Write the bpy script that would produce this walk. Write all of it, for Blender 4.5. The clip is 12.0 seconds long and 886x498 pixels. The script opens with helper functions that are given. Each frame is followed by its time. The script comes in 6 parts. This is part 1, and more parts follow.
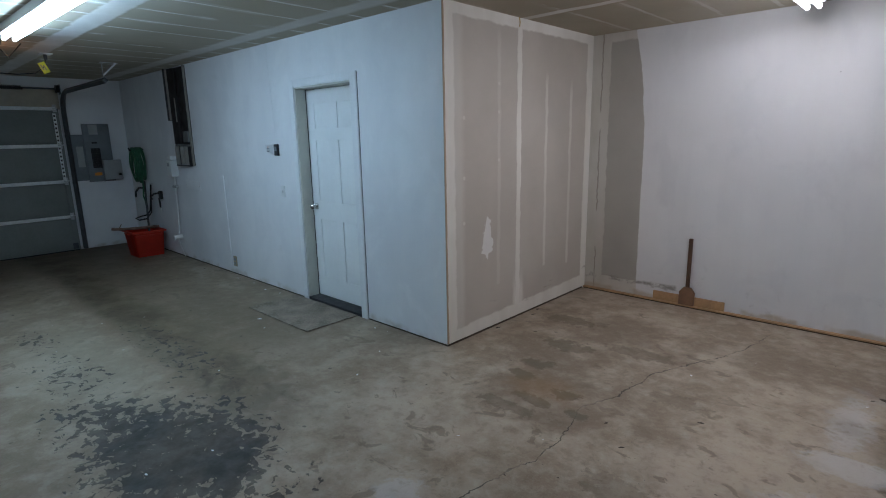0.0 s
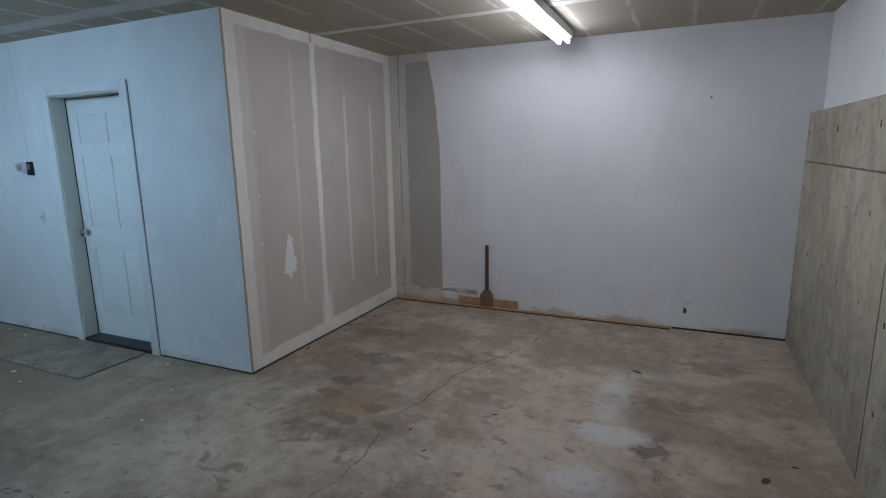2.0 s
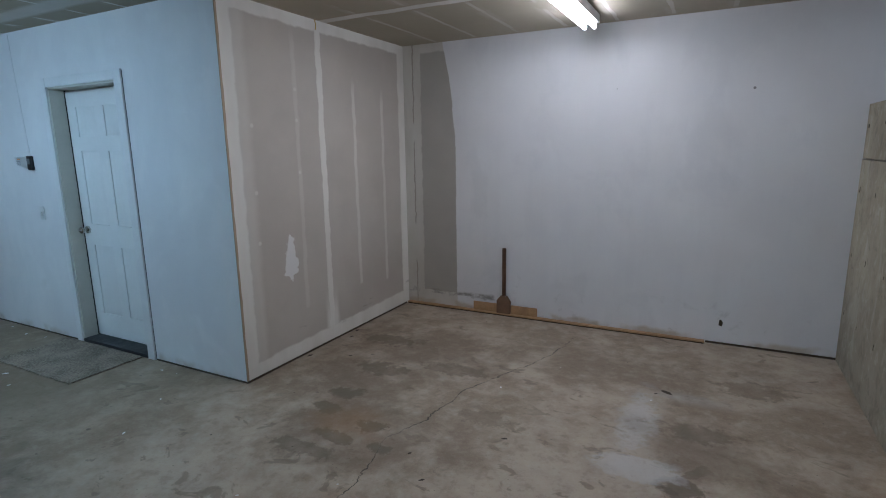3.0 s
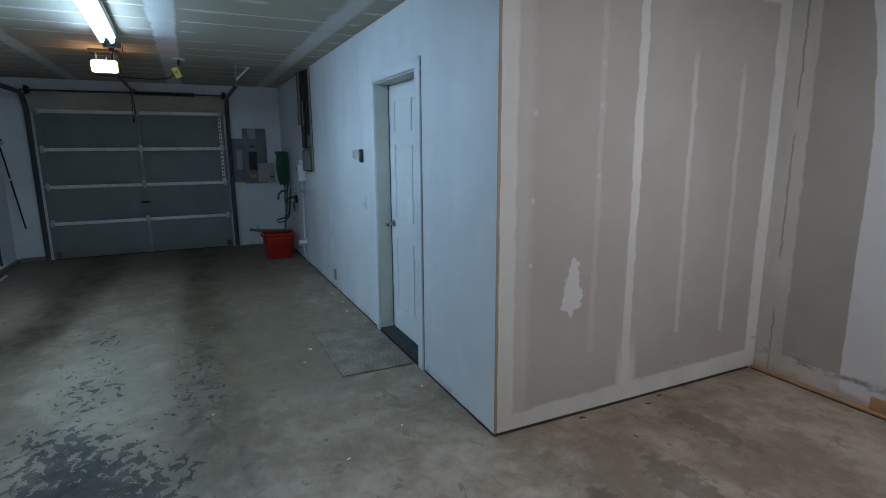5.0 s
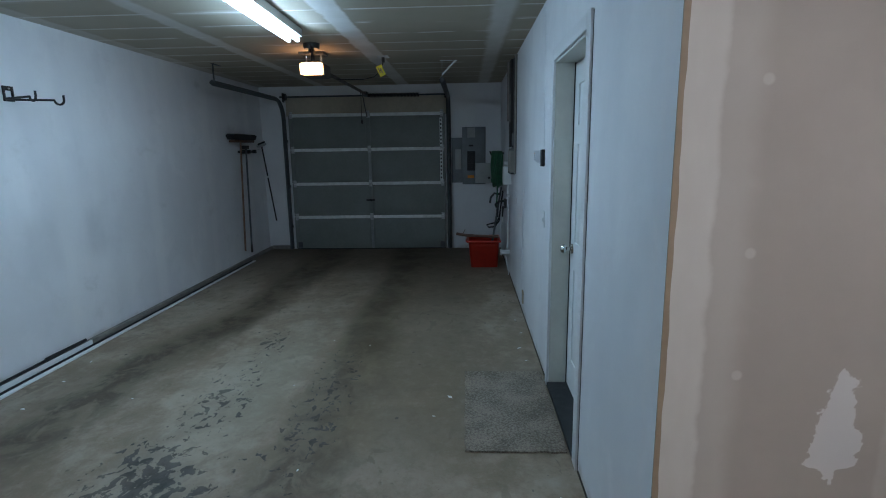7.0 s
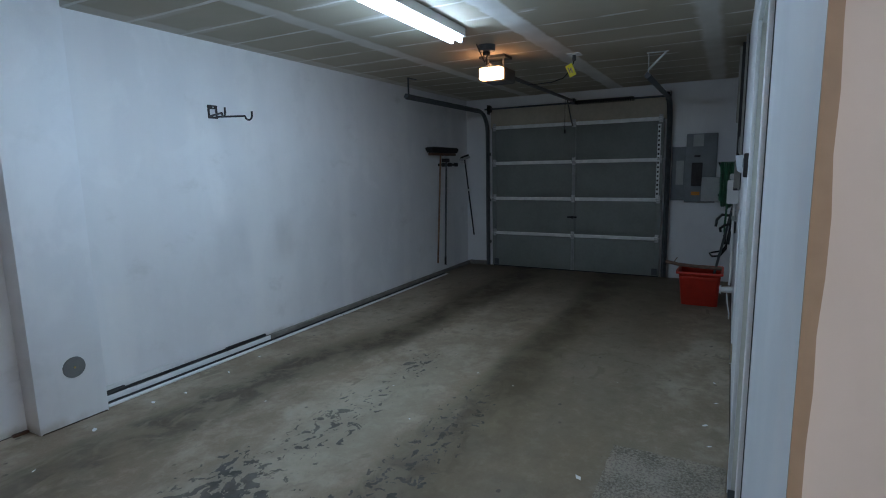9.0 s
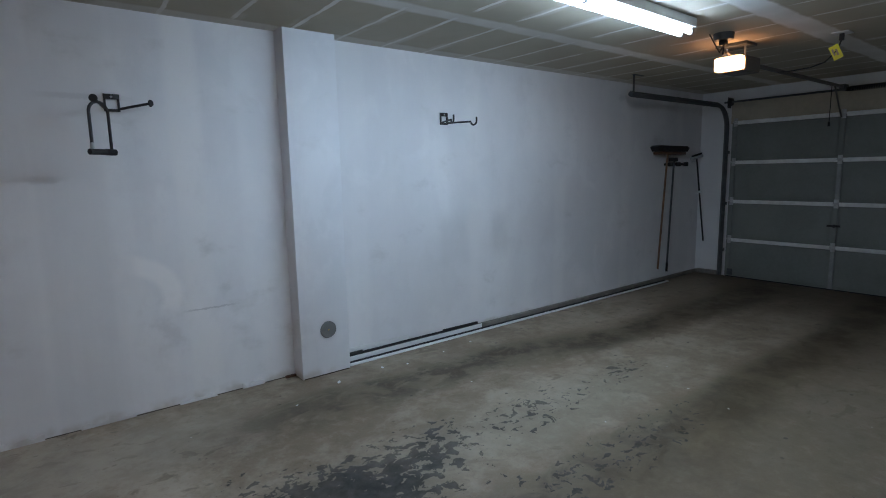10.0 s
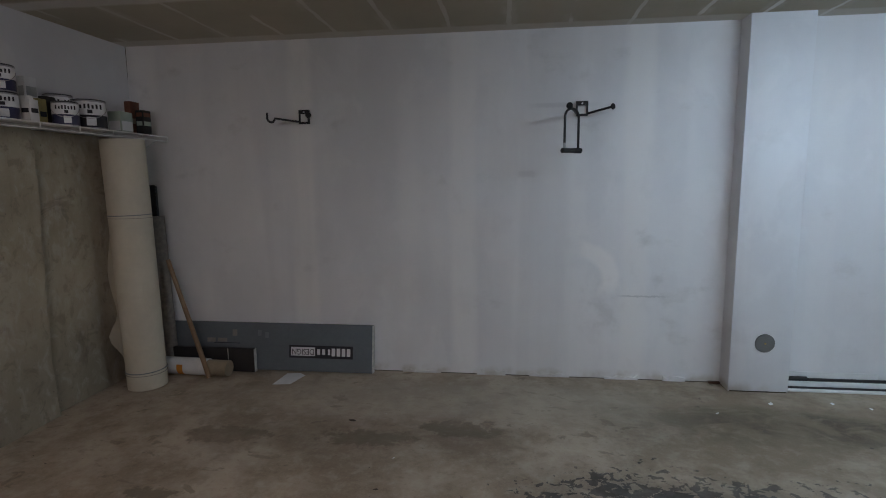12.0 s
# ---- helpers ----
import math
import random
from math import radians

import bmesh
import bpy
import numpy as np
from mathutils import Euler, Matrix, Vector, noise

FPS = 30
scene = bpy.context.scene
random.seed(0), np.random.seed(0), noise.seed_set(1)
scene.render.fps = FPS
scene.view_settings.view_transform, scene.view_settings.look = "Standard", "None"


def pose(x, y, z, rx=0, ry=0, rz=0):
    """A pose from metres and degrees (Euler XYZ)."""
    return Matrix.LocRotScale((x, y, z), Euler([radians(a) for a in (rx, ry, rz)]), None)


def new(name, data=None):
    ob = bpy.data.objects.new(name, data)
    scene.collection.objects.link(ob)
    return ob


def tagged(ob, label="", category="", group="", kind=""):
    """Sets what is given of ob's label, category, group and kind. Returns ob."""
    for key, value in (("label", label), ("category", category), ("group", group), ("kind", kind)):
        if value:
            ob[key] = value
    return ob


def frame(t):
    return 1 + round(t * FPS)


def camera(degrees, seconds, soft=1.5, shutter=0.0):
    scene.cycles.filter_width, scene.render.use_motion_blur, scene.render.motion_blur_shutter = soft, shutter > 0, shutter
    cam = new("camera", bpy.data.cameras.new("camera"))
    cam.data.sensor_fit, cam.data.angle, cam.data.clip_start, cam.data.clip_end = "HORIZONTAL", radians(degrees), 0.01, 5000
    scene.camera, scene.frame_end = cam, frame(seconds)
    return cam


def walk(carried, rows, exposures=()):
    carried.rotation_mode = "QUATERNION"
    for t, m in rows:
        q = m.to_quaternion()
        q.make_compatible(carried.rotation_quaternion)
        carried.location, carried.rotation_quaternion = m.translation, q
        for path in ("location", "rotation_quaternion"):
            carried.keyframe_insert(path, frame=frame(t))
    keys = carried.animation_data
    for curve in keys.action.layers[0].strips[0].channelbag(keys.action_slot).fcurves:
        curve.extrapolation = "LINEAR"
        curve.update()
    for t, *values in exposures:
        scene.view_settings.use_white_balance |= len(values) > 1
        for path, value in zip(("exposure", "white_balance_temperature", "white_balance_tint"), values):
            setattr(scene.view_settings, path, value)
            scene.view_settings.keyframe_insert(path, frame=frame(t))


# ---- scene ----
cam = camera(80.0, 12.0, soft=1.0)
# seconds, eye x y z, yaw, pitch, roll
ROWS = [
    (0.0, 2.656, -2.861, 1.629, 43.00, -12.20, 1.09),
    (0.5, 2.693, -2.844, 1.633, 36.45, -11.75, 1.10),
    (1.0, 2.722, -2.837, 1.641, 30.45, -11.39, 1.02),
    (1.5, 2.753, -2.802, 1.632, 26.21, -11.07, 1.09),
    (2.0, 2.815, -2.749, 1.621, 24.24, -10.85, 1.03),
    (2.5, 2.841, -2.632, 1.610, 24.64, -10.91, 0.98),
    (2.7, 2.821, -2.549, 1.597, 25.11, -10.90, 0.90),
    (4.3, 2.538, -1.720, 1.577, 49.84, -10.94, 0.81),
    (4.5, 2.455, -1.604, 1.571, 54.11, -10.87, 0.69),
    (5.0, 2.310, -1.401, 1.582, 64.64, -10.92, 0.34),
    (5.5, 2.149, -1.128, 1.603, 75.67, -11.24, 0.52),
    (6.0, 1.918, -0.919, 1.595, 83.94, -11.09, 0.59),
    (6.5, 1.670, -0.723, 1.595, 88.94, -10.64, 0.82),
    (6.7, 1.568, -0.654, 1.598, 90.24, -10.83, 0.82),
    (8.3, 0.870, -0.145, 1.536, 106.78, -9.22, 1.12),
    (8.5, 0.783, -0.119, 1.542, 109.65, -9.13, 1.11),
    (9.0, 0.666, -0.078, 1.526, 118.34, -8.71, 1.15),
    (9.5, 0.703, -0.005, 1.527, 129.35, -8.47, 1.17),
    (10.0, 0.709, 0.076, 1.533, 142.20, -8.27, 1.22),
    (10.5, 0.699, 0.110, 1.519, 156.01, -7.89, 1.19),
    (11.0, 0.717, 0.140, 1.518, 168.65, -7.76, 1.03),
    (11.5, 0.743, 0.172, 1.514, 179.35, -7.60, 0.79),
    (12.0, 0.781, 0.195, 1.516, 187.08, -7.71, 0.58),
]
walk(cam, [(t, pose(x, y, z, 90 + pitch, roll, yaw)) for t, x, y, z, yaw, pitch, roll in ROWS],
     exposures=[(0.0, 0.09, 6080, 9.5), (1.5, -0.02, 5850, 7.5), (2.5, -0.04, 5760, 7), (4.5, 0.0, 5750, 6.5), (5.5, 0.05, 5850, 6.5), (6.5, -0.03, 5950, 8),
                (8.5, -0.03, 6150, 12.5), (9.5, 0.04, 6400, 16), (10.5, 0.09, 6600, 18), (12.0, 0.09, 6900, 18.5)])

# ---- plan of the garage, metres ----
XW, XE, XE2 = -6.942, 3.666, 3.751      # door wall, concrete wall, wall above it
YS, YK, H = -3.746, 2.185, 2.547        # long wall, back wall, ceiling
PX0, PX1, PY = -1.158, -0.762, -3.591   # pilaster
DX0, DX1, DZ = -1.945, -1.055, 2.10     # opening of the house door
GY0, GY1, GZ = -3.30, -0.86, 2.12       # garage door

# ---- world: no daylight enters ----
world = bpy.data.worlds.new("world")
scene.world = world
world.use_nodes = True
world.node_tree.nodes["Background"].inputs[0].default_value = (0.5, 0.55, 0.6, 1)
world.node_tree.nodes["Background"].inputs[1].default_value = 0.02
COLD, NEUTRAL, WARM = (0.60, 0.86, 1.10), (1.0, 0.955, 1.005), (1.0, 0.50, 0.22)
TUBE_A, TUBE_B, BULB = 47.5, 32.0, 9.0


# ---- node helpers ----
class Nodes:
    """A principled material with short calls for its nodes."""

    def __init__(self, name, rough=0.6, metal=0.0):
        self.m = bpy.data.materials.new(name)
        self.m.use_nodes = True
        self.t = self.m.node_tree
        self.p = self.t.nodes["Principled BSDF"]
        self.p.inputs["Roughness"].default_value = rough
        self.p.inputs["Metallic"].default_value = metal
        co = self.t.nodes.new("ShaderNodeTexCoord")
        self.v = co.outputs["Object"]
        sep = self.t.nodes.new("ShaderNodeSeparateXYZ")
        self.t.links.new(self.v, sep.inputs[0])
        self.x, self.y, self.z = sep.outputs

    def put(self, value, socket):
        if isinstance(value, (int, float)):
            socket.default_value = value
        elif isinstance(value, tuple):
            socket.default_value = (*value, 1) if len(value) == 3 and socket.type == "RGBA" else value
        else:
            self.t.links.new(value, socket)

    def math(self, op, a, b=0.0, clamp=False):
        n = self.t.nodes.new("ShaderNodeMath")
        n.operation, n.use_clamp = op, clamp
        self.put(a, n.inputs[0]), self.put(b, n.inputs[1])
        return n.outputs[0]

    def add(self, a, b): return self.math("ADD", a, b)
    def sub(self, a, b): return self.math("SUBTRACT", a, b)
    def mul(self, a, b): return self.math("MULTIPLY", a, b)
    def top(self, a, b): return self.math("MAXIMUM", a, b)
    def low(self, a, b): return self.math("MINIMUM", a, b)

    def step(self, v, a, b, lo=0.0, hi=1.0):
        n = self.t.nodes.new("ShaderNodeMapRange")
        n.interpolation_type = "SMOOTHSTEP"
        for i, q in enumerate((v, a, b, lo, hi)):
            self.put(q, n.inputs[i])
        return n.outputs[0]

    def band(self, v, centre, half, soft):
        d = self.math("ABSOLUTE", self.sub(v, centre))
        return self.step(d, half, half + soft, 1.0, 0.0)

    def noise(self, scale, detail=4.0, rough=0.55, stretch=None, lump=0.0, colour=False):
        vec = self.v
        if stretch:
            mp = self.t.nodes.new("ShaderNodeMapping")
            mp.inputs["Scale"].default_value = stretch
            self.t.links.new(vec, mp.inputs[0])
            vec = mp.outputs[0]
        n = self.t.nodes.new("ShaderNodeTexNoise")
        n.inputs["Scale"].default_value, n.inputs["Detail"].default_value = scale, detail
        n.inputs["Roughness"].default_value, n.inputs["Distortion"].default_value = rough, lump
        self.t.links.new(vec, n.inputs["Vector"])
        return n.outputs["Color" if colour else "Fac"]

    def cells(self, scale, stretch=None, feature="F1"):
        vec = self.v
        if stretch:
            mp = self.t.nodes.new("ShaderNodeMapping")
            mp.inputs["Scale"].default_value = stretch
            self.t.links.new(vec, mp.inputs[0])
            vec = mp.outputs[0]
        n = self.t.nodes.new("ShaderNodeTexVoronoi")
        n.feature = feature
        n.inputs["Scale"].default_value = scale
        self.t.links.new(vec, n.inputs["Vector"])
        return n.outputs["Distance"]

    def curve(self, v, lo, hi, points):
        """A drawn curve over v from lo to hi; its values lie between 0 and 1."""
        n = self.t.nodes.new("ShaderNodeFloatCurve")
        self.put(self.mul(self.sub(v, lo), 1 / (hi - lo)), n.inputs["Value"])
        c = n.mapping.curves[0]
        for i, (a, b) in enumerate(points):
            a = (a - lo) / (hi - lo)
            if i == 0:
                c.points[0].location = (a, b)
            elif i == len(points) - 1:
                c.points[-1].location = (a, b)
            else:
                c.points.new(a, b)
        n.mapping.update()
        return n.outputs[0]

    def mix(self, f, a, b):
        n = self.t.nodes.new("ShaderNodeMix")
        n.data_type = "RGBA"
        self.put(f, n.inputs[0]), self.put(a, n.inputs[6]), self.put(b, n.inputs[7])
        return n.outputs[2]

    def blotch(self, cx, cy, rx, ry, edge=0.5, ragged=None, amount=0.8):
        """A stain on the floor: an oval with a ragged rim."""
        dx = self.mul(self.sub(self.x, cx), 1 / rx)
        dy = self.mul(self.sub(self.y, cy), 1 / ry)
        d = self.math("SQRT", self.add(self.mul(dx, dx), self.mul(dy, dy)))
        if ragged is not None:
            d = self.add(d, self.mul(self.sub(ragged, 0.5), amount))
        return self.step(d, 1.0 - edge, 1.0, 1.0, 0.0)

    def done(self, colour, bump=None, strength=0.2, distance=0.01, rough=None):
        self.put(colour, self.p.inputs["Base Color"])
        if rough is not None:
            self.put(rough, self.p.inputs["Roughness"])
        if bump is not None:
            b = self.t.nodes.new("ShaderNodeBump")
            b.inputs["Strength"].default_value, b.inputs["Distance"].default_value = strength, distance
            self.put(bump, b.inputs["Height"])
            self.t.links.new(b.outputs[0], self.p.inputs["Normal"])
        return self.m


def plain(name, colour, rough=0.5, metal=0.0, vary=0.18, scale=14.0, bump=0.08):
    """A surface of one paint or stuff, with grain and wear at two scales."""
    n = Nodes(name, rough, metal)
    a = n.noise(scale, 4)
    b = n.noise(scale * 9, 2)
    f = n.add(n.mul(a, 0.7), n.mul(b, 0.3))
    dark = tuple(c * (1 - vary) for c in colour)
    light = tuple(min(1, c * (1 + vary)) for c in colour)
    return n.done(n.mix(n.step(f, 0.3, 0.7), dark, light), b, bump, 0.004,
                  n.step(a, 0.3, 0.7, max(0.05, rough - 0.08), min(1, rough + 0.1)))


def glow(name, colour, strength):
    m = bpy.data.materials.new(name)
    m.use_nodes = True
    p = m.node_tree.nodes["Principled BSDF"]
    p.inputs["Base Color"].default_value = (0.8, 0.8, 0.8, 1)
    p.inputs["Emission Color"].default_value = (*colour, 1)
    p.inputs["Emission Strength"].default_value = strength
    return m


# ---- materials of the structure ----
def make_white_paint(name, smudge=0.5, seams=None):
    """Thin white wall paint, uneven over the boards behind it."""
    n = Nodes(name, 0.55)
    big = n.noise(0.9, 3, 0.5, (1, 1, 0.55))
    fine = n.noise(60, 3)
    roll = n.noise(5.0, 4, 0.6, (1, 1, 0.12))
    base = n.mix(n.step(big, 0.3, 0.7), (0.70 - 0.06 * smudge, 0.705 - 0.06 * smudge, 0.72 - 0.06 * smudge), (0.79, 0.795, 0.80))
    base = n.mix(n.mul(n.step(roll, 0.42, 0.75), 0.16 + 0.12 * smudge), base, (0.64, 0.65, 0.67))
    coat = n.noise(2.6, 5, 0.60, (1, 1, 0.8), 0.4)
    base = n.mix(n.mul(n.step(coat, 0.50, 0.64), 0.17), base, (0.60, 0.61, 0.635))
    base = n.mix(n.mul(n.step(coat, 0.48, 0.36), 0.30), base, (0.83, 0.835, 0.84))
    if seams:
        first, pitch = seams
        k = n.math("PINGPONG", n.add(n.sub(n.x, first), 100 * pitch), pitch / 2)
        tape = n.step(n.add(k, n.mul(n.sub(roll, 0.5), 0.06)), 0.05, 0.13, 1.0, 0.0)
        base = n.mix(n.mul(tape, n.step(n.x, -1.3, -0.7, 0.22, 0.75)), base, (0.83, 0.825, 0.81))
        stud = n.math("PINGPONG", n.add(n.sub(n.x, first), 100 * pitch), pitch / 6)
        faint = n.step(n.add(stud, n.mul(n.sub(roll, 0.5), 0.10)), 0.03, 0.12, 1.0, 0.0)
        base = n.mix(n.mul(faint, n.mul(n.step(n.noise(1.3, 3, 0.6, (1, 1, 0.35)), 0.42, 0.62), n.step(n.x, -1.3, -0.7, 0.22, 0.5))), base, (0.82, 0.82, 0.815))
        wide = n.noise(2.0, 4, 0.6, (1, 1, 0.06))
        base = n.mix(n.mul(n.step(wide, 0.50, 0.64), n.step(n.x, -1.3, -0.7, 0.16, 0.34)), base, (0.58, 0.585, 0.60))
        cloud = n.noise(3.2, 5, 0.62, (1, 1, 0.7))
        base = n.mix(n.mul(n.step(cloud, 0.52, 0.66), 0.20), base, (0.56, 0.56, 0.57))
        # a swept repair coat, rubbed marks and a scraped line
        dx, dz = n.sub(n.x, 0.25), n.sub(n.z, 0.76)
        ring = n.math("SQRT", n.add(n.mul(dx, dx), n.mul(dz, dz)))
        coat = n.mul(n.band(n.add(ring, n.mul(n.sub(roll, 0.5), 0.08)), 0.215, 0.035, 0.05), n.mul(n.step(n.x, 0.20, 0.30, 1.0, 0.0), n.step(n.z, 0.60, 0.74)))
        base = n.mix(n.mul(coat, 0.95), base, (0.90, 0.885, 0.865))
        low = n.mul(n.band(n.x, 0.10, 0.10, 0.08), n.band(n.z, 0.55, 0.14, 0.12))
        base = n.mix(n.mul(low, n.mul(n.step(n.noise(8, 4), 0.45, 0.65), 0.4)), base, (0.50, 0.49, 0.48))
        for cx, cz, rx, rz, a in ((-0.20, 0.637, 0.15, 0.006, 0.5), (0.66, 1.535, 0.06, 0.022, 0.22), (0.42, 2.02, 0.2, 0.015, 0.3), (-2.97, 0.93, 0.12, 0.20, 0.24), (-2.38, 0.90, 0.18, 0.22, 0.24), (-2.52, 1.45, 0.16, 0.45, 0.12), (-3.3, 1.2, 0.5, 0.5, 0.10)):
            mark = n.mul(n.band(n.add(n.x, n.mul(n.sub(roll, 0.5), 0.1)), cx, rx * 0.5, rx), n.band(n.add(n.z, n.mul(n.sub(fine, 0.5), 0.02)), cz, rz * 0.5, rz))
            base = n.mix(n.mul(mark, a), base, (0.30, 0.30, 0.31))
        for cx in (-2.44, -1.9):
            base = n.mix(n.mul(n.band(n.x, cx, 0.10, 0.05), n.mul(n.step(n.noise(1.4, 2), 0.4, 0.6), 0.2)), base, (0.66, 0.67, 0.70))
    if seams:
        base = n.mix(0.22, base, (0.86, 0.825, 0.80))
    dirt = n.mul(n.step(n.noise(2.3, 5, 0.62, (1, 1, 1.6)), 0.60, 0.78), smudge)
    base = n.mix(n.mul(dirt, 0.6), base, (0.50, 0.49, 0.47))
    scuff = n.step(n.noise(9, 6, 0.7, (0.6, 0.6, 2.2)), 0.70, 0.78)
    base = n.mix(n.mul(scuff, 0.35 * smudge), base, (0.42, 0.40, 0.37))
    foot = n.mul(n.step(n.add(n.z, n.mul(n.noise(6, 4), 0.10)), 0.07, 0.13, 1.0, 0.0), n.step(n.noise(4, 3), 0.42, 0.62))
    base = n.mix(n.mul(foot, 0.6), base, (0.43, 0.38, 0.31))
    return n.done(base, n.add(fine, n.mul(roll, 0.6)), 0.10, 0.004)


WHITE = make_white_paint("white_wall_paint", 0.35)
WHITE_SOUTH = make_white_paint("white_wall_paint_scuffed", 0.75, (-0.13, 1.245))


def make_partition():
    """Bare grey drywall with filler on joints, screws and rims."""
    n = Nodes("bare_drywall", 0.8)
    wob = n.mul(n.sub(n.noise(7, 4, 0.6), 0.5), 0.05)
    y, z = n.add(n.y, wob), n.add(n.z, wob)
    paper = n.mix(n.step(n.noise(1.6, 4), 0.3, 0.7), (0.440, 0.400, 0.352), (0.492, 0.452, 0.400))
    filler = n.mix(n.step(n.noise(3, 4, 0.6, (1, 1, 0.3)), 0.3, 0.7), (0.66, 0.635, 0.58), (0.76, 0.74, 0.69))
    rim = n.step(y, 0.10, 0.135, 1.0, 0.0)
    rim = n.top(rim, n.mul(n.step(y, 0.17, 0.24, 1.0, 0.0), 0.38))
    rim = n.top(rim, n.step(z, 2.455, 2.475))
    rim = n.top(rim, n.mul(n.step(n.add(z, n.mul(n.y, -0.015)), 0.10, 0.125, 1.0, 0.0), 0.95))
    rim = n.top(rim, n.step(y, 2.06, 2.085))
    rim = n.top(rim, n.band(y, 0.935, 0.026, 0.012))
    rim = n.top(rim, n.mul(n.band(y, 0.945, 0.05, 0.05), n.mul(n.step(z, 0.2, 0.5, 1.0, 0.0), 0.8)))
    for c, lo, hi, w, s in ((0.655, 0.36, 2.3, 0.010, 0.26), (1.36, 0.38, 2.0, 0.009, 0.56), (1.785, 0.33, 1.95, 0.009, 0.52)):
        run = n.mul(n.step(z, lo, lo + 0.02), n.step(z, hi, hi + 0.2, 1.0, 0.0))
        rim = n.top(rim, n.mul(n.mul(n.band(y, c, w, 0.020), run), s))
    for c, h in ((0.655, 2.02), (0.655, 1.80), (0.655, 1.42), (0.22, 1.75), (0.215, 1.30), (0.21, 0.95), (1.36, 1.60), (1.785, 1.62)):
        d = n.math("SQRT", n.add(n.math("POWER", n.sub(n.y, c), 2.0), n.math("POWER", n.sub(n.z, h), 2.0)))
        rim = n.top(rim, n.step(d, 0.010, 0.02, 0.6, 0.0))
    col = n.mix(rim, paper, filler)
    # a torn white patch
    py = n.mul(n.sub(n.y, 0.503), 1.0)
    half = n.curve(n.z, 0.60, 1.05, [(0.60, 0.0), (0.660, 0.3), (0.675, 0.80), (0.76, 0.86), (0.84, 0.70), (0.93, 0.48), (0.985, 0.10), (1.05, 0.0)])
    rag = n.add(n.mul(n.sub(n.noise(26, 5, 0.7), 0.5), 0.075), n.mul(n.sub(n.noise(7, 2), 0.5), 0.09))
    patch = n.step(n.sub(n.add(n.math("ABSOLUTE", py), rag), n.mul(half, 0.085)), -0.004, 0.0, 1.0, 0.0)
    patch = n.mul(patch, n.step(half, 0.03, 0.06))
    col = n.mix(patch, col, (0.70, 0.69, 0.67))
    grime = n.mul(n.step(n.noise(5, 5, 0.65, (1, 0.6, 2.5)), 0.60, 0.72), n.mul(n.step(n.z, 0.10, 0.14), n.step(n.z, 0.20, 0.30, 1.0, 0.0)))
    col = n.mix(n.mul(grime, 0.7), col, (0.20, 0.18, 0.15))
    return n.done(col, n.add(n.mul(rim, 0.8), n.mul(n.noise(90, 2), 0.25)), 0.25, 0.004)


